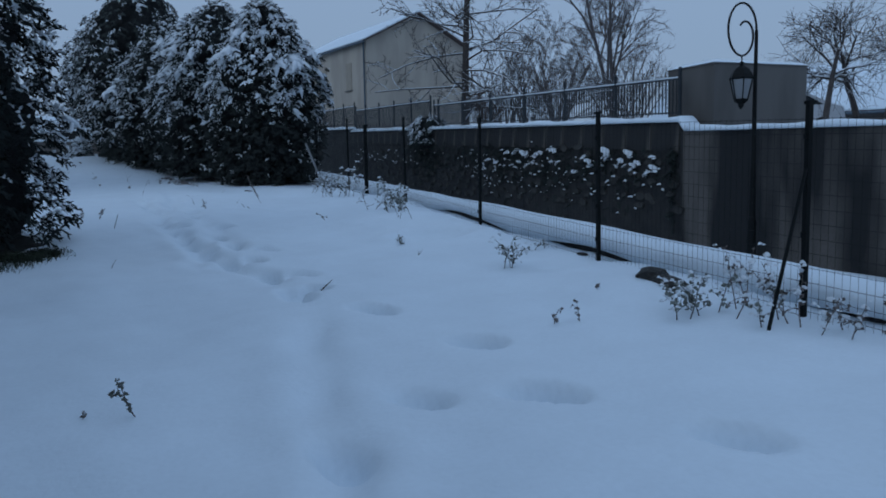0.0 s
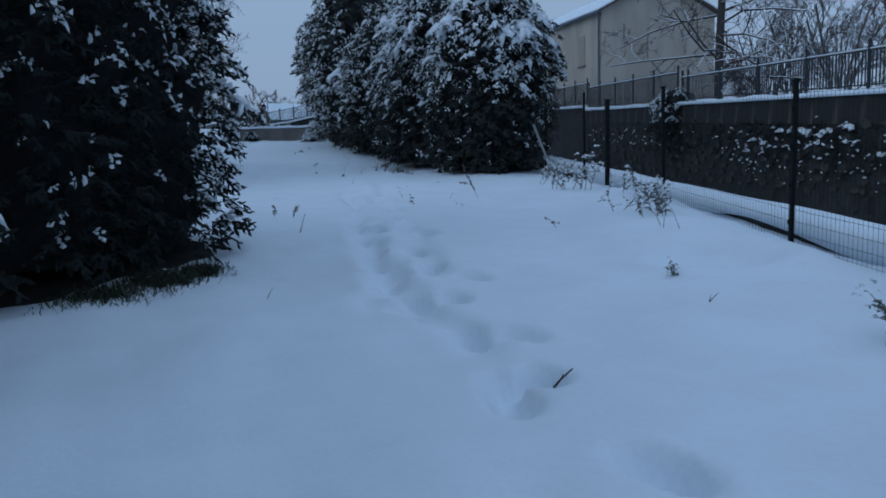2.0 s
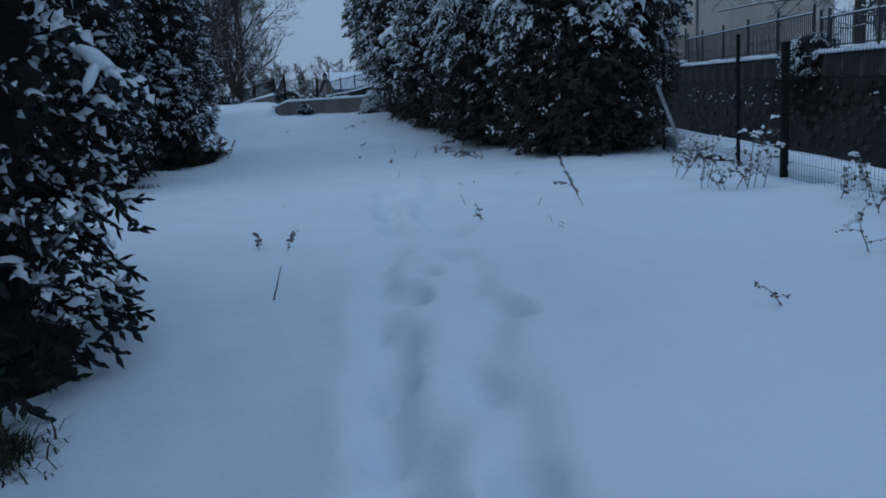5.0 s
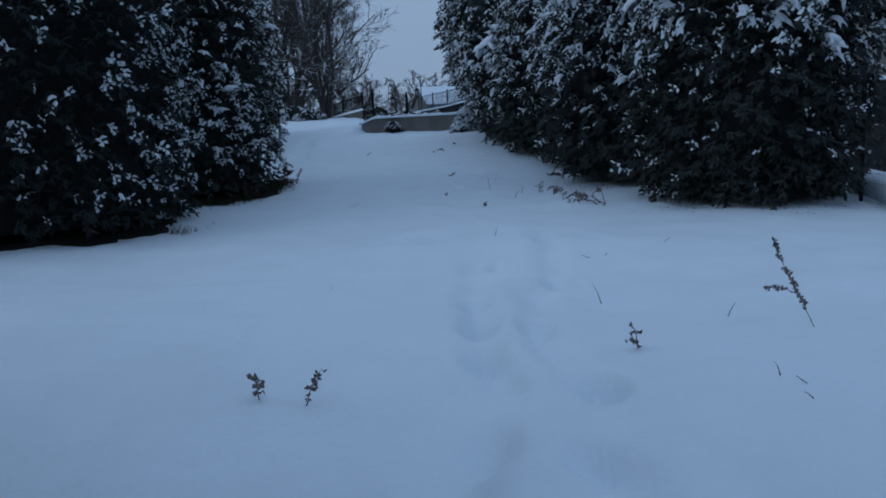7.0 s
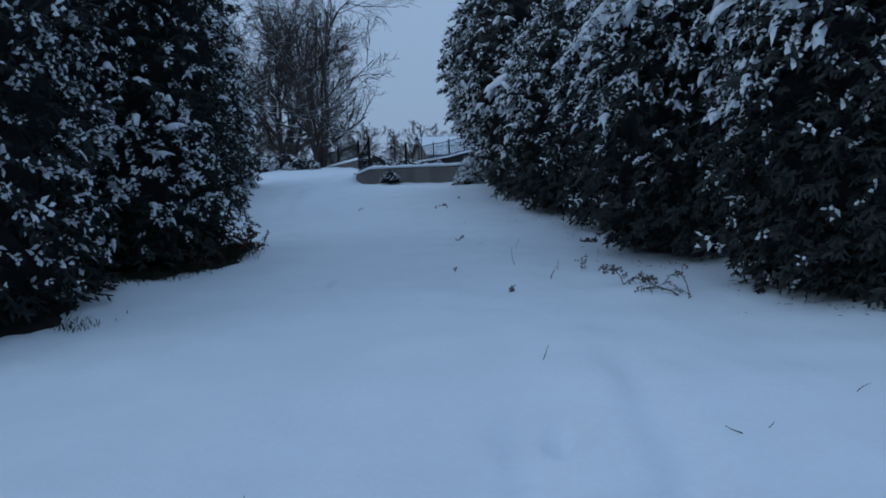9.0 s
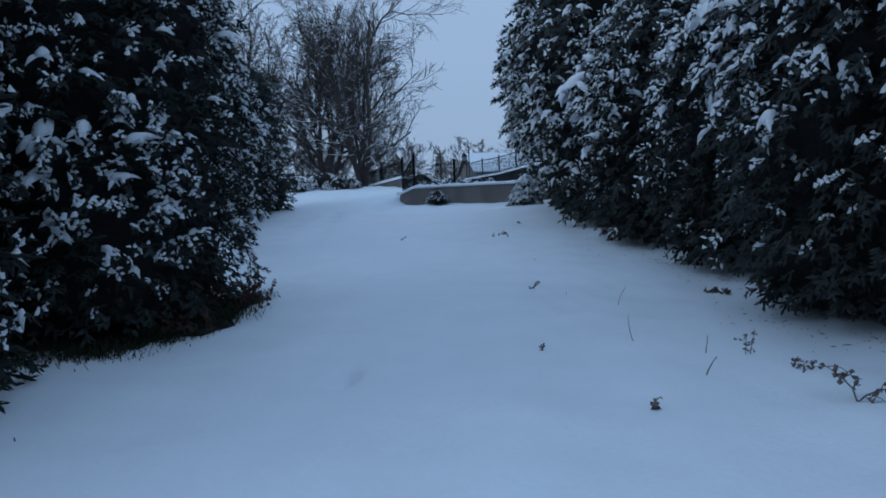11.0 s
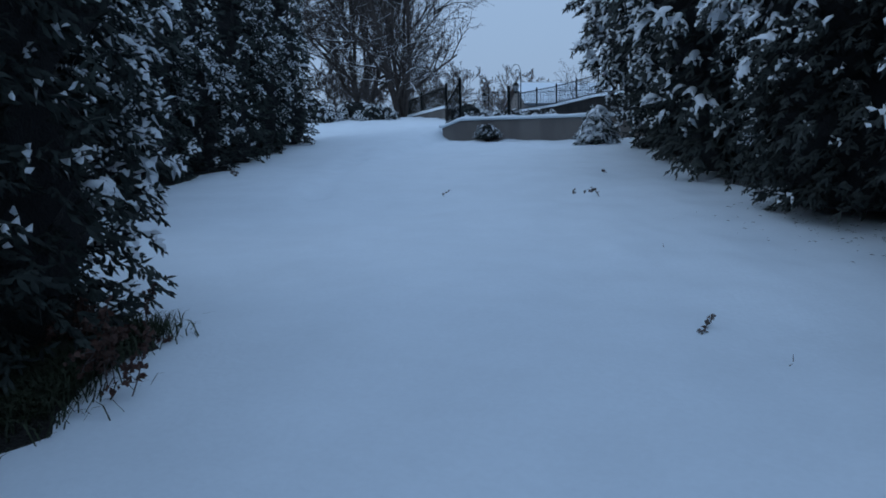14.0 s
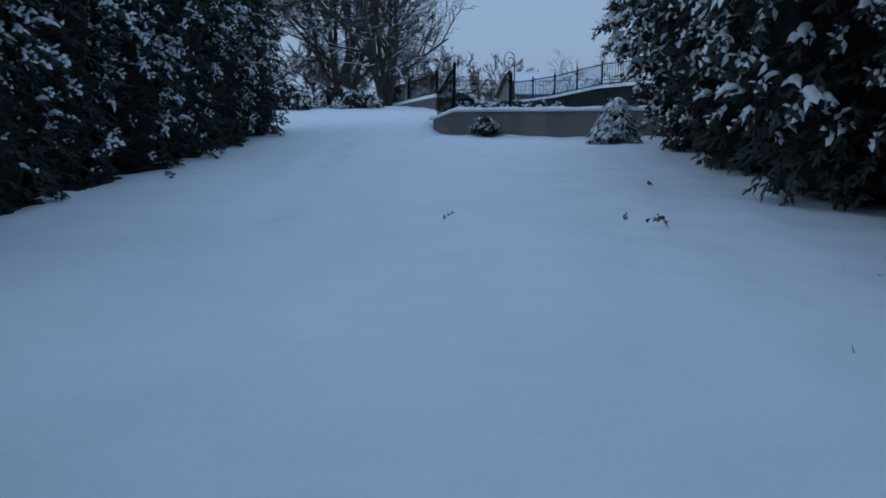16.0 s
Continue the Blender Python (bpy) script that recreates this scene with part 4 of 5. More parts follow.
# ---- street lamps ----
def street_lamp(x, y, z, height, turn):
    lamp = thing("street_lamp", "black iron street lamp with a scrolled crook and hanging lantern", "street lamp", None, pose(x, y, z, 0, 0, turn), "street lamps")
    s = height - 0.45
    b = Build().lathe([(0.12, 0), (0.12, 0.08), (0.085, 0.14), (0.075, 0.75), (0.09, 0.8), (0.06, 0.86), (0.05, 1.6), (0.06, 1.64), (0.046, 1.68), (0.034, s - 0.6), (0.03, s)], 12)
    part("shaft", b.mesh("shaft", METAL, True), lamp)
    pts = [(0, 0, s - 0.02)]
    for k in range(34):
        a = k / 33 * radians(470)
        q = 1.0 if k < 20 else 1 - 0.55 * (k - 19) / 14
        cx = -0.31
        pts.append((cx + 0.31 * q * math.cos(a), 0, s + 0.45 * q * math.sin(a) - (0.0 if k < 20 else 0.12 * (k - 19) / 14)))
    part("crook", Build().tube(pts, 0.019, 8).mesh("crook", METAL, True), lamp)
    zl = s - 0.47
    part("hanger", Build().tube([(-0.31, 0, zl + 0.04), (-0.31, 0, zl - 0.1)], 0.012, 6).mesh("hanger", METAL), lamp)
    lan = part("lantern", Build().lathe([(0.025, zl - 0.08), (0.05, zl - 0.11), (0.03, zl - 0.14), (0.12, zl - 0.2), (0.19, zl - 0.3), (0.215, zl - 0.36), (0.2, zl - 0.38)], 6, pose(-0.31, 0, 0)).mesh("lantern", METAL), lamp)
    part("glazing", Build().lathe([(0.185, zl - 0.385), (0.11, zl - 0.72)], 6, pose(-0.31, 0, 0)).mesh("glazing", GLASSY), lan, "milky lantern panes")
    for k in range(6):
        a = 2 * math.pi * k / 6
        part("glazing_bar", Build().tube([(-0.31 + 0.195 * math.cos(a), 0.195 * math.sin(a), zl - 0.38), (-0.31 + 0.118 * math.cos(a), 0.118 * math.sin(a), zl - 0.73)], 0.011, 5).mesh("glazing_bar", METAL), lan)
    part("finial", Build().lathe([(0.125, zl - 0.72), (0.12, zl - 0.76), (0.05, zl - 0.81), (0.055, zl - 0.84), (0.01, zl - 0.9)], 6, pose(-0.31, 0, 0)).mesh("finial", METAL), lan)
    return lamp


street_lamp(10.2, 11.97, STREET, 4.62, 0)
street_lamp(-9.1, 71.0, STREET + float(climb(71.0)), 5.5, 0)
street_lamp(-12.7, 79.0, STREET + float(climb(79.0)), 5.1, 0)


# ---- houses ----
def house(label, m, width, depth, wall_h, ridge_h, windows, over=0.35, side_window=None, wall_mat=None):
    h = thing("house", label, "house", None, m)
    w2 = width / 2
    out = [(-w2, 0), (w2, 0), (w2, wall_h), (0, ridge_h), (-w2, wall_h)]
    part("wall", Build().loft([[(x, 0, z) for x, z in out], [(x, depth, z) for x, z in out]]).mesh("wall", wall_mat or CREAM), h)
    n = math.hypot(w2, ridge_h - wall_h)
    for s in (-1, 1):
        d = Vector((s * w2 / n, 0, (wall_h - ridge_h) / n))
        p0, p1 = Vector((0, 0, ridge_h + 0.03)), Vector((0, 0, ridge_h + 0.03)) + d * (n + over)
        for name, t0, t1, mat, e in (("roof", 0.0, 0.12, TILE, over), ("roof_snow", 0.124, 0.22, SNOW, over - 0.03)):
            up = Vector((0, 0, 1))
            prof = [p0 + up * t0, p1 + up * t0, p1 + up * (t1 - 0.03), p0 + up * t1]
            part(name, Build().loft([[(p.x, -e, p.z) for p in prof], [(p.x, depth + e, p.z) for p in prof]]).mesh(name, mat), h)
        part("gutter", Build().tube([(p1.x, -over, p1.z + 0.02), (p1.x, depth + over, p1.z + 0.02)], 0.07, 8).mesh("gutter", GUTTER), h)
    for x, z, ww, hh in windows:
        win = part("window", Build().box((x - ww / 2, -0.03, z), (x + ww / 2, -0.003, z + hh)).mesh("window", SHUTTER), h, "closed faded shutters")
        part("sill", Build().box((x - ww / 2 - 0.08, -0.1, z - 0.07), (x + ww / 2 + 0.08, -0.004, z - 0.004)).mesh("sill", PARAPET), win)
    if side_window:
        for y, z, ww, hh in side_window:
            win = part("window", Build().box((-w2 - 0.035, y - ww / 2, z), (-w2 - 0.003, y + ww / 2, z + hh)).mesh("window", SHUTTER), h, "closed faded shutters")
            part("sill", Build().box((-w2 - 0.12, y - ww / 2 - 0.08, z - 0.07), (-w2 - 0.004, y + ww / 2 + 0.08, z - 0.004)).mesh("sill", PARAPET), win)
        part("downpipe", Build().tube([(-w2 - 0.09, 0.15, 0), (-w2 - 0.09, 0.15, wall_h - 0.05)], 0.055, 8).mesh("downpipe", GUTTER), h)
    return h


house("two-storey cream rendered house with a snowy gabled roof", pose(16.7, 48.2, 3.2, 0, 0, 12), 7.4, 11, 5.7, 7.55, [], side_window=[(2.4, 2.9, 0.8, 1.7), (6.2, 2.9, 0.8, 1.7)])
house("small beige outbuilding with a snow-covered roof", pose(-11.6, 86, STREET + float(climb(86)), 0, 0, -60), 4.0, 8, 3.2, 4.7, [(0, 1.2, 0.7, 1.0)], wall_mat=PARAPET)
house("low distant house under a snowy roof", pose(39.5, 23.0, 1.3, 0, 0, 41), 9, 18, 2.0, 4.4, [], wall_mat=RENDER_GREY)


# ---- parked car on the far bank ----
def car():
    c = thing("car", "pale parked car half hidden behind the wall", "car", None, pose(23.4, 24.6, float(wall_top(24.6)) - 0.3, 0, 0, -38), "")
    prof = [(-2.1, 0.3), (-2.15, 0.75), (-1.9, 1.0), (-1.35, 1.1), (-0.75, 1.5), (0.9, 1.52), (1.6, 1.15), (2.05, 1.0), (2.12, 0.6), (2.05, 0.3)]
    secs = []
    for y, q in ((-0.85, 0.93), (-0.8, 1), (0.8, 1), (0.85, 0.93)):
        secs.append([(x * (0.97 + 0.03 * q), y * (0.82 if z > 1.2 else 1), 0.3 + (z - 0.3) * q) for x, z in prof])
    part("body", Build().loft(secs).mesh("body", CARPAINT, False), c)
    for s in (-1, 1):
        part("side_window", Build().add([(-1.15, s * 0.86, 1.1), (1.35, s * 0.86, 1.1), (0.85, s * 0.73, 1.44), (-0.7, s * 0.73, 1.44), (-1.15, s * 0.84, 1.1), (1.35, s * 0.84, 1.1), (0.85, s * 0.71, 1.44), (-0.7, s * 0.71, 1.44)], [(0, 1, 2, 3), (7, 6, 5, 4), (0, 4, 5, 1), (1, 5, 6, 2), (2, 6, 7, 3), (3, 7, 4, 0)]).mesh("side_window", DARKGLASS), c)
        for wx in (-1.35, 1.35):
            part("wheel", Build().lathe([(0.2, -0.1), (0.31, -0.09), (0.33, 0), (0.31, 0.09), (0.2, 0.1)], 16, pose(wx, s * 0.78, 0.33, 90)).mesh("wheel", RUBBER), c)
    part("roof_snow", Build().loft([[(-0.8, y, 1.47 + d), (0.9, y, 1.49 + d), (0.8, y, 1.6 + d * 2), (-0.7, y, 1.59 + d * 2)] for y, d in ((-0.66, -0.02), (-0.5, 0.03), (0.5, 0.03), (0.66, -0.02))]).mesh("roof_snow", SNOW, True), c)


car()


# ---- parapet, gate and street at the end of the lawn ----
PY = 47.0
cap = [(-8.08, 2.69), (-7.85, 2.77), (-7.5, 2.91), (-3.0, 2.93), (-0.5, 2.95)]
b, s = Build(), Build()
b.loft([[(x, PY, 1.4), (x, PY + 0.28, 1.4), (x, PY + 0.28, z - 0.1), (x, PY, z - 0.1)] for x, z in cap])
pw = tagged(new("wall_parapet", b.mesh("wall_parapet", PARAPET)), "buff rendered parapet wall with rounded snow on top", "wall", kind="structure")
secs = []
for x in np.arange(-8.19, -0.49, 0.15):
    z = float(np.interp(x, [c[0] for c in cap], [c[1] for c in cap])) - 0.096
    h = 0.125 + 0.012 * math.sin(x * 5)
    secs.append([(x, PY - 0.05, z), (x, PY - 0.07, z + h * 0.5), (x, PY - 0.02, z + h * 0.88), (x, PY + 0.12, z + h), (x, PY + 0.27, z + h * 0.85), (x, PY + 0.33, z + h * 0.4), (x, PY + 0.31, z)])
part("snow_cap", s.loft(secs).mesh("snow_cap", SNOW, True), pw)


def mesh_run(name, label, p0, p1, low0, low1, top0, top1, posts=(0, 1), gap=0.06, rows=10, mat=METAL, bar=0.006):
    """A wire or bar panel between two feet; it may slope."""
    t = thing(name, label, "fence")
    p0, p1 = Vector((*p0, 0)), Vector((*p1, 0))
    n = max(2, int((p1 - p0).length / gap))
    b = Build()
    for i in range(n + 1):
        q = i / n
        p = p0.lerp(p1, q)
        b.tube([(p.x, p.y, low0 + (low1 - low0) * q), (p.x, p.y, top0 + (top1 - top0) * q)], bar, 4)
    tagged(part("wire_panel", b.mesh("wire_panel", mat), t), kind="stuff")
    for k in range(rows):
        q = k / max(1, rows - 1)
        part("rail", Build().tube([(p0.x, p0.y, low0 + (top0 - low0) * q), (p1.x, p1.y, low1 + (top1 - low1) * q)], bar * (2.2 if k in (0, rows - 1) else 0.8), 5).mesh("rail", mat), t)
    for q in posts:
        p = p0.lerp(p1, q)
        part("post", Build().box((-0.04, -0.04, 0), (0.04, 0.04, top0 + (top1 - top0) * q - low0 - (low1 - low0) * q + 0.2)).lathe([(0.05, top0 + (top1 - top0) * q - low0 - (low1 - low0) * q + 0.2), (0.02, top0 + (top1 - top0) * q - low0 - (low1 - low0) * q + 0.26)], 8).mesh("post", mat), t, m=pose(p.x, p.y, low0 + (low1 - low0) * q - 0.1))
    return t


mesh_run("garden_gate", "dark sloping metal gate panel beside the parapet", (-7.98, PY + 0.1), (-7.5, PY + 0.14), 2.71, 2.89, 3.29, 4.05, (1,), 0.035, 6, METAL, 0.014)
mesh_run("wire_fence", "thin wire fence standing on the parapet", (-7.46, PY + 0.14), (-5.84, PY + 0.14), 2.91, 2.93, 3.67, 3.69, (), 0.1, 7, METAL, 0.003)
post = Build().box((-0.045, -0.045, 0), (0.045, 0.045, 0.98)).box((-0.05, -0.05, 0.98), (0.05, 0.05, 1.01))
thing("gate_post", "black square post on the parapet wall", "post", post.mesh("gate_post", METAL), pose(-5.9, PY + 0.14, 2.87))
mesh_run("wire_fence", "thin wire fence standing on the parapet", (-5.8, PY + 0.14), (-2.8, PY + 0.14), 2.93, 2.93, 3.65, 3.67, (), 0.1, 7, METAL, 0.003)
ramp = Build().loft([[(x, y, 1.8), (x + 0.2, y + 0.2, 1.8), (x + 0.2, y + 0.2, z), (x, y, z)] for x, y, z in ((-13.6, 60.5, 3.33), (-11.4, 56.0, 3.39), (-9.0, 51.0, 3.40))])
rw = tagged(new("wall_ramp", ramp.mesh("wall_ramp", RENDER_GREY)), "low ramp wall climbing behind the lawn", "wall", kind="structure")
part("snow_cap", Build().loft([[(x - 0.05, y - 0.03, z + 0.004), (x + 0.25, y + 0.23, z + 0.004), (x + 0.2, y + 0.2, z + 0.12), (x, y, z + 0.12)] for x, y, z in ((-13.6, 60.5, 3.33), (-11.4, 56.0, 3.39), (-9.0, 51.0, 3.40))]).mesh("snow_cap", SNOW), rw)
mesh_run("railing", "dark railing climbing along the ramp", (-13.6, 60.6), (-8.95, 51.1), 3.51, 3.55, 4.21, 4.20, (0, 0.5, 1), 0.11, 3, METAL, 0.009)
back = [(-8.6, 66, 3.72), (-6.2, 63.4, 3.87), (-3.9, 60.6, 4.16), (1.0, 57, 4.37), (6.0, 54.5, 4.48)]
bw = tagged(new("wall_street", Build().loft([[(x, y, STREET - 0.2), (x + 0.25, y + 0.3, STREET - 0.2), (x + 0.25, y + 0.3, z), (x, y, z)] for x, y, z in back]).mesh("wall_street", RUBBLE)), "dark street wall beyond the parapet", "wall", kind="structure")
part("snow_cap", Build().loft([[(x - 0.06, y - 0.06, z + 0.004), (x + 0.3, y + 0.34, z + 0.004), (x + 0.25, y + 0.3, z + 0.13), (x, y, z + 0.13)] for x, y, z in back]).mesh("snow_cap", SNOW), bw)
for (x0, y0, z0), (x1, y1, z1) in zip(back, back[1:]):
    mesh_run("railing", "blue-grey railing along the street wall", (x0 + 0.1, y0 + 0.12), (x1 + 0.1, y1 + 0.12), z0 + 0.2, z1 + 0.2, z0 + 1.05, z1 + 1.05, (0, 0.5, 1), 0.14, 2, RAIL, 0.012)

# ---- low evergreen shrubs ----
BALL = [(0, 0.8), (0.2, 1.0), (0.5, 1.0), (0.8, 0.7), (1, 0.2)]
bush = conifer("shrub", "low evergreen shrub capped with snow", 51, 0.9, 1.15, BALL, 240, 0.2, 0.9, 14, 0.34, "low shrubs", 0.0, bare=(0.1, 0.2, 0.3), tufts=40, tuft_size=0.2)
bush["category"] = "shrub"
bush.matrix_basis = pose(-7.1, 48.6, 2.00)
for i, (sx, sy, sz, sc) in enumerate(((-6.2, 48.7, 0.75, 1.05), (-5.2, 48.8, 0.7, 1.05), (-8.4, 52.0, 1.0, 1.1), (-12.2, 52.5, 1.3, 0.9), (-13.4, 53.2, 1.35, 1.0), (-14.8, 52.0, 1.3, 1.1), (-16.2, 53.0, 1.3, 1.2), (-6.55, 46.75, 1.02, 0.42), (-17.8, 51.5, 1.3, 1.3))):
    c = copy_thing(bush, pose(sx, sy, sz + float(climb(sy)), 0, 0, 70 * i))
    c.scale = (sc,) * 3
laden = conifer("shrub", "drooping shrub weighed down by thick snow", 53, 0.62, 1.2, [(0, 1.0), (0.3, 0.85), (0.7, 0.5), (1, 0.12)], 340, 0.15, 1.0, 90, 0.5, "", 0.0, bare=(0.01, 0.02, 0.03), tufts=260, tuft_size=0.26, droop=0.8)
laden["category"] = "shrub"
laden.matrix_basis = pose(-3.0, 44.9, 2.09) @ Matrix.Scale(0.8, 4)


# ---- weeds and litter ----
def leafy_stem(b, lv, rng, p, d, ln, leaves, r=0.004, droop=0.2, leaf=0.035):
    pts, q, e = [Vector(p)], Vector(p), Vector(d).normalized()
    for k in range(5):
        e = (e + Vector(rng.normal(0, 0.12, 3)) + Vector((e.x * droop, e.y * droop, -droop * 0.35 * k))).normalized()
        q = q + e * (ln / 5)
        pts.append(q.copy())
    b.tube(pts, [r * (1 - 0.14 * k) for k in range(6)], 5)
    for _ in range(leaves):
        t = rng.uniform(0.25, 1.0) * 4.99
        o = pts[int(t)].lerp(pts[int(t) + 1], t % 1)
        x = Vector(rng.normal(0, 1, 3)) + Vector((0, 0, -0.2))
        x.normalize()
        w = x.cross(Vector(rng.normal(0, 1, 3))).normalized()
        s = leaf * rng.uniform(0.35, 0.95)
        bend = w.cross(x) * s * 0.3
        lv.add([o, o + x * s * 0.5 + w * s * 0.36 + bend, o + x * s, o + x * s * 0.5 - w * s * 0.36 + bend, o + x * s * 0.55 + bend * 2], [(0, 1, 4), (1, 2, 4), (2, 3, 4), (3, 0, 4)])
    return pts


def weed(label, x, y, height, seed, stems=1, leaves=10, mat=DRY, leaf=0.035, droop=0.15, snow=0.0, lean=(0, 0), name="weed", spread_r=0.05, r=0.004, category="weed"):
    rng = np.random.default_rng(seed)
    t = thing(name, label, category, None, pose(x, y, on_ground(x, y) - 0.02))
    for _ in range(stems):
        b, lv, sn = Build(), Build(), Build()
        p = (rng.normal(0, spread_r), rng.normal(0, spread_r), 0)
        pts = leafy_stem(b, lv, rng, p, (rng.normal(0, 0.25) + lean[0], rng.normal(0, 0.25) + lean[1], 1), height * rng.uniform(0.75, 1.15), leaves, r, droop, leaf)
        for _ in range(min(3, stems) if leaves else 0):
            k = int(rng.integers(1, 4))
            leafy_stem(b, lv, rng, pts[k], (rng.normal(0, 1), rng.normal(0, 1), 0.7), height * 0.35, leaves // 3, r * 0.6, droop, leaf)
        part("stem", b.mesh("stem", BARK if not leaves else (mat if mat is DRY else TWIG)), t)
        if lv.v:
            tagged(part("leaves", lv.mesh("leaves", mat), t, "curled winter leaves"), kind="stuff")
        if snow and rng.random() < snow:
            n = 9
            o = np.array([tuple(pts[int(k)]) for k in rng.integers(2, 6, n)]) + rng.normal(0, 0.03, (n, 3))
            M = frames(o, rng.normal(0, 1, (n, 3)) * [1, 1, 0.3], np.tile([0, 0, 1.0], (n, 1)), rng.uniform(0.02, 0.055, n) * (height / 0.5) ** 0.5, rng)
            v, f = spread(PADS[1][0], PADS[1][1], M)
            tagged(part("clinging_snow", raw_mesh("clinging_snow", v, f, SNOW_PAD, True), t), kind="stuff")
    return t


SMALL = "small dried weed poking through the snow"
FROST = "frosted weed with curled leaves and clinging snow"
weed(SMALL, -0.13, 5.28, 0.25, 201, 1, 44, leaf=0.034, droop=0.0, mat=WEED)
weed(SMALL, -0.3, 5.4, 0.09, 2, 1, 6)
weed(SMALL, -1.07, 15.5, 0.25, 3, 1, 20, leaf=0.05, droop=0.3)
weed(SMALL, -0.68, 15.36, 0.24, 4, 1, 20, leaf=0.045, droop=0.05)
weed("thin bare stick standing in the snow", -0.37, 13.62, 0.34, 5, 1, 0, lean=(0.22, 0), r=0.007, name="stick", category="stick")
weed("dry seeded weed with many small leaves", 2.12, 16.3, 0.6, 6, 1, 130, leaf=0.032, droop=0.0, lean=(-0.1, 0), spread_r=0.02, r=0.003)
weed(SMALL, 1.08, 16.1, 0.25, 7, 1, 10, lean=(0.1, 0), leaf=0.05)
weed("thin bare stick standing in the snow", 1.03, 17.2, 0.16, 8, 1, 0, r=0.004, name="stick", category="stick")
weed("arched dead weed bent to the snow", 0.82, 22.6, 0.45, 9, 3, 16, droop=0.6, leaf=0.06, lean=(0.3, 0), r=0.006)
weed("arched dead weed bent to the snow", 1.28, 22.0, 0.6, 10, 3, 30, droop=0.6, lean=(-0.7, 0.2), r=0.006)
weed("thin bare stick standing in the snow", 0.05, 23.3, 0.22, 11, 1, 0, r=0.006, name="stick", category="stick")
weed(SMALL, 0.42, 23.9, 0.22, 12, 2, 12)
weed(SMALL, -0.45, 22.75, 0.12, 13, 1, 16, leaf=0.045)
weed("thin bare stick standing in the snow", -0.05, 19.9, 0.2, 14, 1, 0, lean=(0.5, 0), r=0.004, name="stick", category="stick")
weed(SMALL, -1.06, 24.3, 0.07, 15, 1, 10, leaf=0.04)
weed(SMALL, -1.4, 27.35, 0.17, 16, 1, 16, droop=0.5, leaf=0.045)
weed(SMALL, -1.5, 27.3, 0.1, 17, 1, 10, leaf=0.045)
weed(SMALL, -2.33, 33.35, 0.22, 18, 1, 10, droop=0.4, lean=(-0.7, 0), leaf=0.07)
weed(SMALL, -2.75, 33.95, 0.12, 19, 1, 9, leaf=0.06)
weed(SMALL, -4.63, 33.35, 0.2, 20, 1, 8, lean=(0.4, 0), leaf=0.05)
weed(SMALL, -9.3, 35.9, 0.16, 22, 2, 10, leaf=0.07)
weed(SMALL, -2.4, 36.4, 0.15, 23, 1, 8, lean=(-0.5, 0), leaf=0.06)
weed(SMALL, 0.6, 26.95, 0.14, 24, 3, 12, leaf=0.07, droop=0.5)
weed(SMALL, 0.62, 23.5, 0.16, 25, 2, 14)
weed("thin bare stick standing in the snow", -0.35, 26.3, 0.3, 26, 1, 0, lean=(-0.1, 0), r=0.003, name="stick", category="stick")
weed(FROST, 3.38, 8.0, 0.36, 27, 4, 22, mat=WEED, snow=0.6)
weed(SMALL, 2.68, 5.7, 0.2, 28, 2, 9)
weed(SMALL, 3.55, 6.6, 0.1, 29, 1, 9)
weed(SMALL, 2.92, 9.97, 0.13, 230, 2, 16, mat=WEED, snow=1, droop=0.0)
weed(SMALL, 4.2, 8.9, 0.14, 31, 2, 12, mat=WEED, snow=1)
weed(SMALL, 2.5, 12.45, 0.2, 32, 1, 14)
for i, (sx, sy, hh, tilt) in enumerate((
    (1.75, 16.78, 0.14, 0),
    (1.77, 15.55, 0.1, -0.5),
    (1.82, 15.48, 0.09, -0.6),
    (1.76, 15.2, 0.08, -0.8),
    (1.02, 18.57, 0.08, 1.2),
    (-0.38, 24.2, 0.26, 0),
    (-1.09, 26.93, 0.05, 0),
    (1.63, 19.11, 0.14, 0.4),
    (0.98, 18.61, 0.12, -1.3),
    (-1.24, 17.88, 0.05, 0),
    (0.16, 24.04, 0.2, 0),
    (2.85, 9.1, 0.1, -0.2),
    (2.86, 9.08, 0.08, 0.2),
    (3.46, 11.96, 0.2, -0.3),
    (3.58, 11.86, 0.2, -0.3),
    (3.66, 11.66, 0.28, 0.15),
    (-0.34, 10.41, 0.16, 0.3),
    (-1.09, 26.85, 0.05, 0),
    (-1.55, 29.97, 0.06, 0.2),
)):
    weed("thin bare stick standing in the snow", sx, sy, hh, 400 + i, 1, 0, lean=(tilt, 0), r=0.004, name="stick", category="stick", droop=0.05)
twig = Build().tube([(0, 0, 0), (0.07, 0.03, 0.03), (0.15, 0.02, 0.09)], [0.008, 0.007, 0.004], 6).tube([(0.07, 0.03, 0.03), (0.12, 0.08, 0.04)], [0.005, 0.003], 5)
thing("twig", "short dark twig lying on the snow", "twig", twig.mesh("twig", BARK), pose(1.43, 7.64, on_ground(1.43, 7.64) + 0.003, 0, 0, 20) @ Matrix.Scale(0.8, 4))
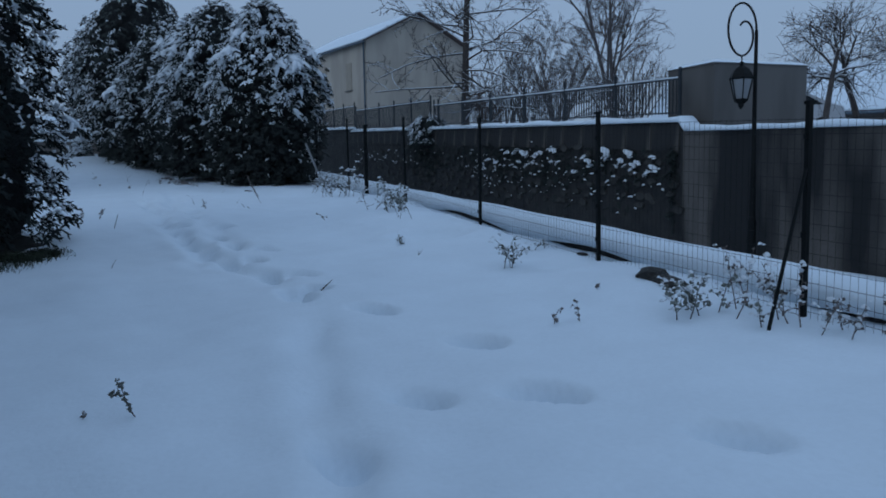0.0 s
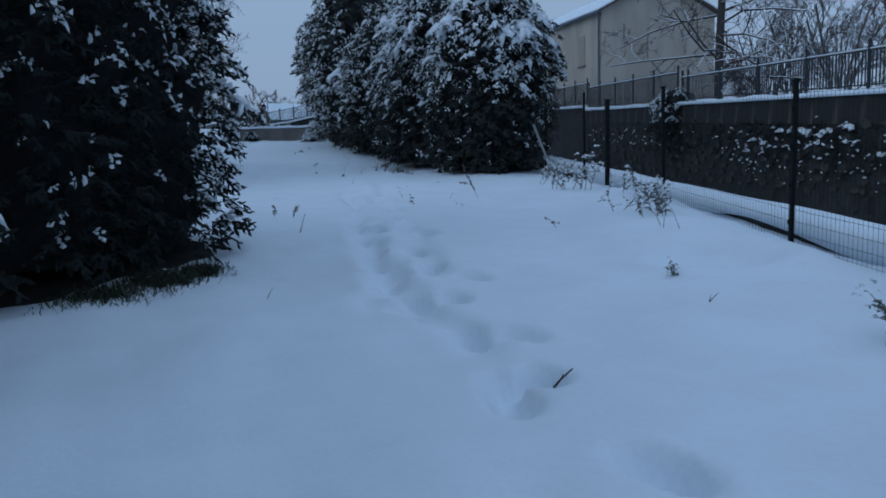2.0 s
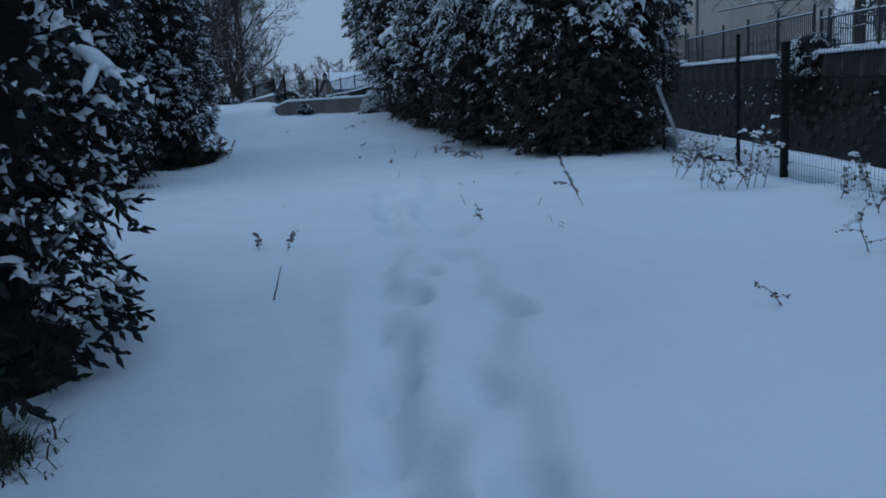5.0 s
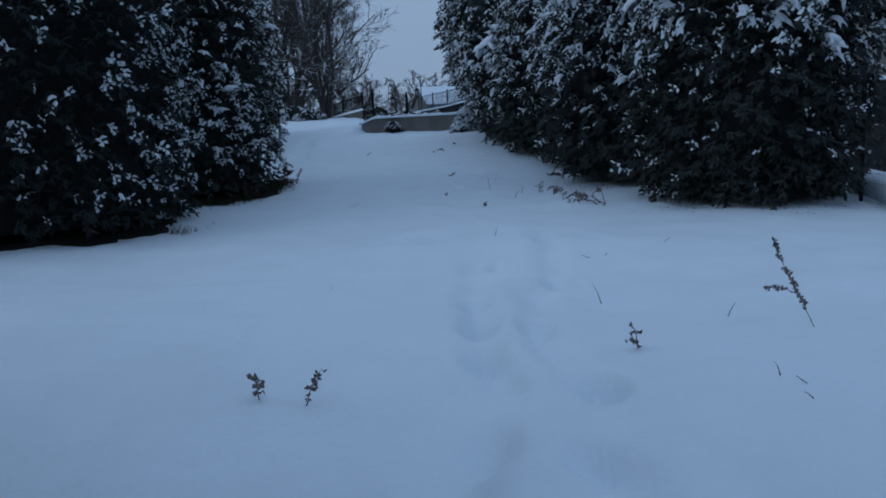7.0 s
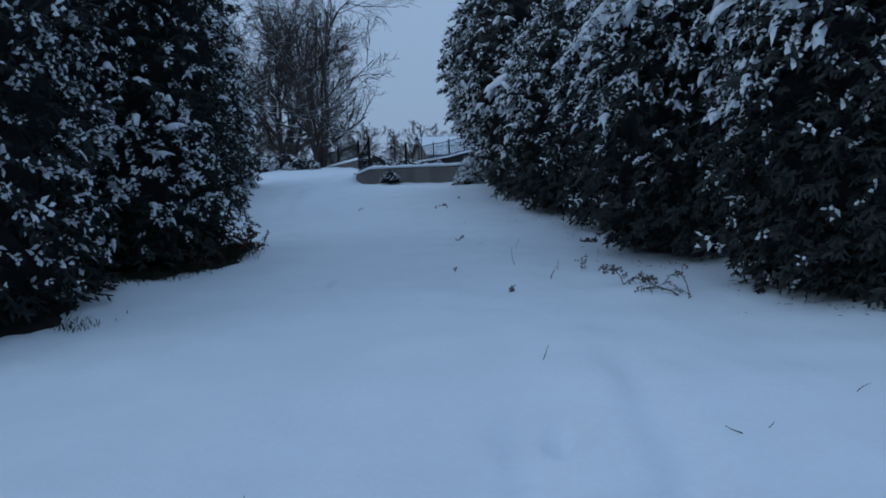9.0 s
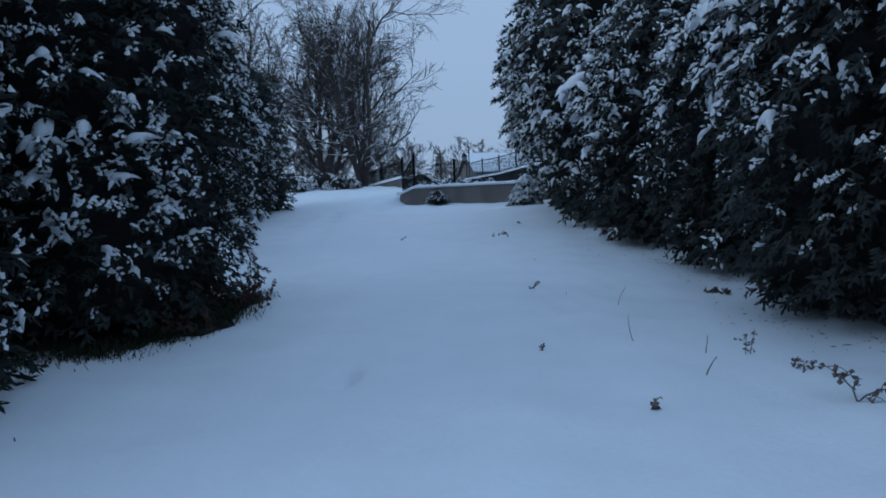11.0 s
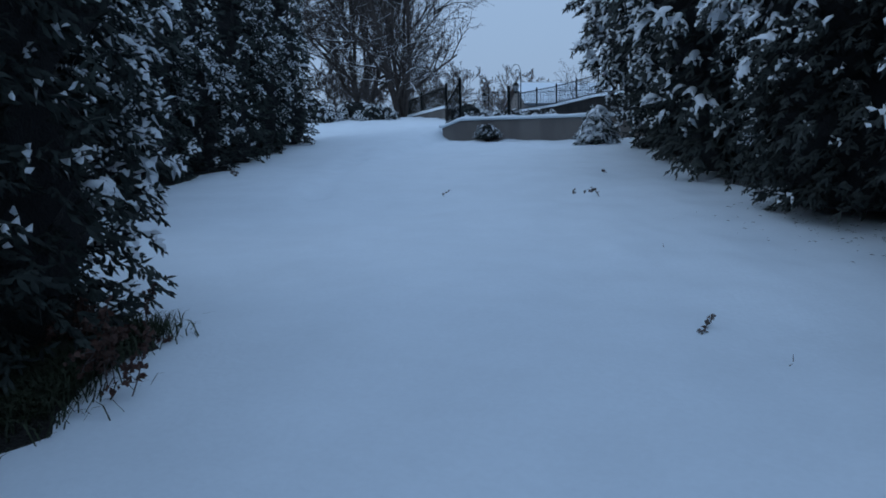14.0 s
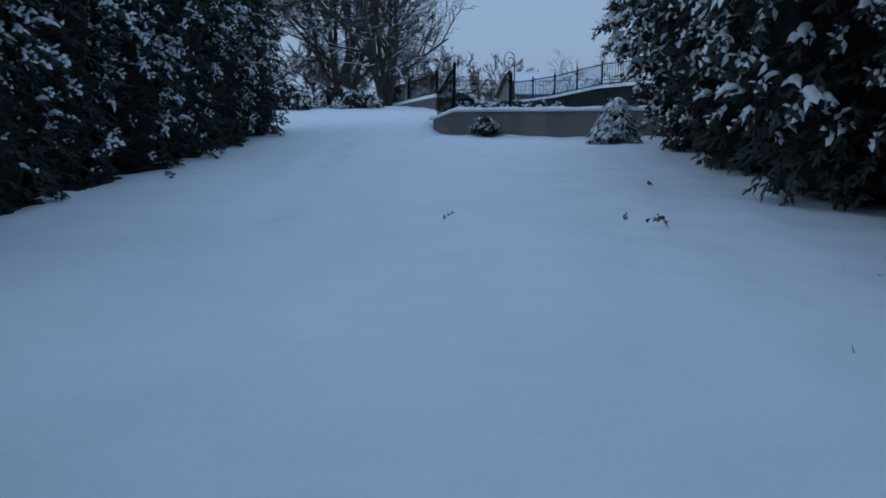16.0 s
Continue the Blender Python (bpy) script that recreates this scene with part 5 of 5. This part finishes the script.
for i, (wx, wy, hh, st, mt) in enumerate(((3.72, 5.55, 0.42, 6, WEED), (3.95, 5.5, 0.62, 3, DRY), (3.62, 5.7, 0.36, 5, WEED), (4.12, 5.3, 0.6, 3, DRY), (4.22, 5.28, 0.55, 2, DRY), (4.2, 4.8, 0.45, 3, DRY), (4.15, 4.5, 0.4, 3, DRY), (4.25, 4.2, 0.4, 3, DRY), (4.0, 5.2, 0.35, 4, WEED),
                                       (3.5, 13.4, 0.5, 4, DRY), (3.85, 13.0, 0.5, 6, WEED), (3.75, 12.6, 0.42, 6, WEED), (4.0, 13.5, 0.45, 5, WEED), (3.65, 16.2, 0.6, 5, WEED), (3.9, 16.5, 0.9, 5, WEED), (4.1, 16.8, 0.7, 4, WEED), (3.75, 18.4, 0.55, 5, WEED), (3.3, 17.2, 0.6, 4, DRY), (3.55, 16.5, 0.6, 4, DRY), (4.05, 15.2, 0.5, 4, WEED), (4.1, 18.9, 0.5, 5, WEED), (4.15, 14.6, 0.55, 4, WEED))):
    weed(FROST if mt is WEED else "tall dried weed beside the wire fence", wx, wy, hh * 0.82, 60 + i, max(2, st - 2), 13, mat=mt, leaf=0.055 if mt is WEED else 0.04, snow=1.0, spread_r=0.12, r=0.005, droop=0.06)
# dark lumps at the fence foot
for i, (rx, ry, rs) in enumerate(((4.22, 6.8, 0.26), (4.15, 6.45, 0.2), (4.4, 8.25, 0.08), (3.42, 10.5, 0.085), (3.56, 10.44, 0.06))):
    rng = np.random.default_rng(90 + i)
    b = Build()
    vs = [(math.cos(a) * q * (1 + 0.2 * rng.normal()), math.sin(a) * q * 0.5 * (1 + 0.2 * rng.normal()), zz) for q, zz in ((0.8, -0.2), (1, 0.05), (0.75, 0.25), (0.2, 0.34)) for a in np.linspace(0, 2 * math.pi, 9)[:-1]]
    b.add(vs, [(r * 8 + k, r * 8 + (k + 1) % 8, r * 8 + 8 + (k + 1) % 8, r * 8 + 8 + k) for r in range(3) for k in range(8)] + [tuple(range(24, 32))])
    thing("stone", "dark wet stone half buried in snow by the fence", "stone", b.mesh("stone", STONE), pose(rx, ry, on_ground(rx, ry), 0, 0, 70 + 20 * i) @ Matrix.Scale(rs, 4), "stones at the fence foot")


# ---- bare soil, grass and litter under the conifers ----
# The near-black sheet paints the skirt's shade together with the bare soil.
def soil_patch(x, y, r, seed, label="bare soil and needles under a conifer, darkened with its painted shade"):
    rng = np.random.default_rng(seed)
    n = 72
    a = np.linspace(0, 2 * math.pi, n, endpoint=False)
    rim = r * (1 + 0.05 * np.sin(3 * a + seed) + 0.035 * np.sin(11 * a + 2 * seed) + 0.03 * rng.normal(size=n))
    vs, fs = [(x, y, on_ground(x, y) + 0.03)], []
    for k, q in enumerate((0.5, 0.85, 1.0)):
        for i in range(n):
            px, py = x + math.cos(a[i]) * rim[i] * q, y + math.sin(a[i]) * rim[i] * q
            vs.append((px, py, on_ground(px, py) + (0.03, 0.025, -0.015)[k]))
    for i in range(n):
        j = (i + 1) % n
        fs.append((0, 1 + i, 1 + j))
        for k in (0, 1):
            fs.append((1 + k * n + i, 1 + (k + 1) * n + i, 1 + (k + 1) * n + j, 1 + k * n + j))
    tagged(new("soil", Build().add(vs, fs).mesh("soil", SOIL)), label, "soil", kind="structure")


def grass_tuft(x, y, seed, n=160, r=0.22, h=0.15, mat=None, name="grass", label="tuft of green grass at the foot of a conifer"):
    rng = np.random.default_rng(seed)
    vs, fs = [], []
    for i in range(n):
        ox, oy = rng.normal(0, r, 2)
        a, hh = rng.uniform(0, 6.28), h * rng.uniform(0.25, 0.9)
        dx, dy = math.cos(a) * hh * 0.9, math.sin(a) * hh * 0.9
        wx, wy = -math.sin(a) * 0.004, math.cos(a) * 0.004
        g = on_ground(x + ox, y + oy) - 0.01
        k = len(vs)
        vs += [(x + ox - wx, y + oy - wy, g), (x + ox + wx, y + oy + wy, g), (x + ox + dx * 0.4 + wx, y + oy + dy * 0.4 + wy, g + hh * 0.5), (x + ox + dx * 0.4 - wx, y + oy + dy * 0.4 - wy, g + hh * 0.5), (x + ox + dx, y + oy + dy, g + hh * 0.6)]
        fs += [(k, k + 1, k + 2, k + 3), (k + 3, k + 2, k + 4)]
    tagged(new(name, Build().add(vs, fs).mesh(name, mat or GRASS)), label, "grass", kind="stuff")


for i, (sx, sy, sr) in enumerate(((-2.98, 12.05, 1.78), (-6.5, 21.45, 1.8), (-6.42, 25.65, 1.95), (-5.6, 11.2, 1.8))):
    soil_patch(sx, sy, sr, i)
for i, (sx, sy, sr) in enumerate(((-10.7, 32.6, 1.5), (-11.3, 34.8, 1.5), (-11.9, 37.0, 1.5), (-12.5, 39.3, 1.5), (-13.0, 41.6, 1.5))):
    soil_patch(sx, sy, sr, 10 + i, "bare soil along the hedge foot, darkened with painted shade")
for i, (tx, ty, n, rr, hh) in enumerate(((-1.15, 11.45, 900, 0.12, 0.16), (-1.35, 10.95, 1200, 0.17, 0.16), (-1.7, 10.5, 1000, 0.18, 0.15), (-4.5, 21.5, 110, 0.14, 0.16), (-4.88, 26.0, 1800, 0.15, 0.24), (-4.9, 26.5, 1200, 0.14, 0.22), (-4.75, 25.5, 1200, 0.16, 0.24), (-4.9, 24.8, 500, 0.16, 0.18), (-5.25, 24.3, 700, 0.2, 0.18), (-5.8, 23.7, 900, 0.2, 0.18), (-5.2, 24.05, 700, 0.18, 0.17))):
    grass_tuft(tx, ty, 100 + i, n, rr, hh)
weed("russet bramble shoot growing out of the conifer foot", -4.4, 25.75, 0.5, 120, 4, 34, mat=RUSSET, leaf=0.06, lean=(0.4, -0.2), name="bramble", category="bramble", spread_r=0.1)
weed("russet bramble shoot growing out of the conifer foot", -4.9, 26.35, 0.4, 122, 5, 30, mat=RUSSET, leaf=0.05, lean=(0.15, 0.1), name="bramble", category="bramble", spread_r=0.15)
weed("russet bramble shoot growing out of the conifer foot", -4.75, 25.0, 0.4, 121, 4, 30, mat=RUSSET, leaf=0.05, lean=(0.3, -0.3), name="bramble", category="bramble", spread_r=0.15)


def litter(x, y, r, seed, n=420):
    """Fallen needle sprigs lying on the thin snow under a tree's skirt."""
    rng = np.random.default_rng(seed)
    vs, fs = [], []
    for _ in range(n):
        a, q = rng.uniform(0, 2 * math.pi), r * (0.72 + 0.55 * abs(rng.normal(0, 0.5)))
        px, py, turn, ln = x + math.cos(a) * q, y + math.sin(a) * q, rng.uniform(0, 6.28), rng.uniform(0.015, 0.07)
        dx, dy, g, w = math.cos(turn) * ln, math.sin(turn) * ln, on_ground(px, py) + 0.004, rng.uniform(0.003, 0.009)
        k = len(vs)
        vs += [(px, py, g), (px + dx * 0.5 - dy / ln * w, py + dy * 0.5 + dx / ln * w, g + 0.006), (px + dx, py + dy, g + 0.003), (px + dx * 0.5 + dy / ln * w, py + dy * 0.5 - dx / ln * w, g + 0.006)]
        fs.append((k, k + 1, k + 2, k + 3))
    tagged(new("needle_litter", Build().add(vs, fs).mesh("needle_litter", SOIL)), "fallen needle sprigs scattered on snow under a cypress", "litter", kind="stuff")


for i, (sx, sy, sr) in enumerate(((3.2, 22.3, 1.3), (2.35, 25.6, 1.5), (1.95, 28.9, 1.5), (1.15, 32.0, 1.7))):
    litter(sx, sy, sr, 300 + i)
rosy = put(bare_tree("shrub", "dense reddish-brown leafless shrub behind the railing", 46, 2.6, 34, 4, 0.03, 0.1, 0.0, 0.4, (4, 5), snow=False, length=0.62, twig_r=0.006, category="shrub", mat=RUSSET, stems=5), 13.79, 31.5, None, 0)
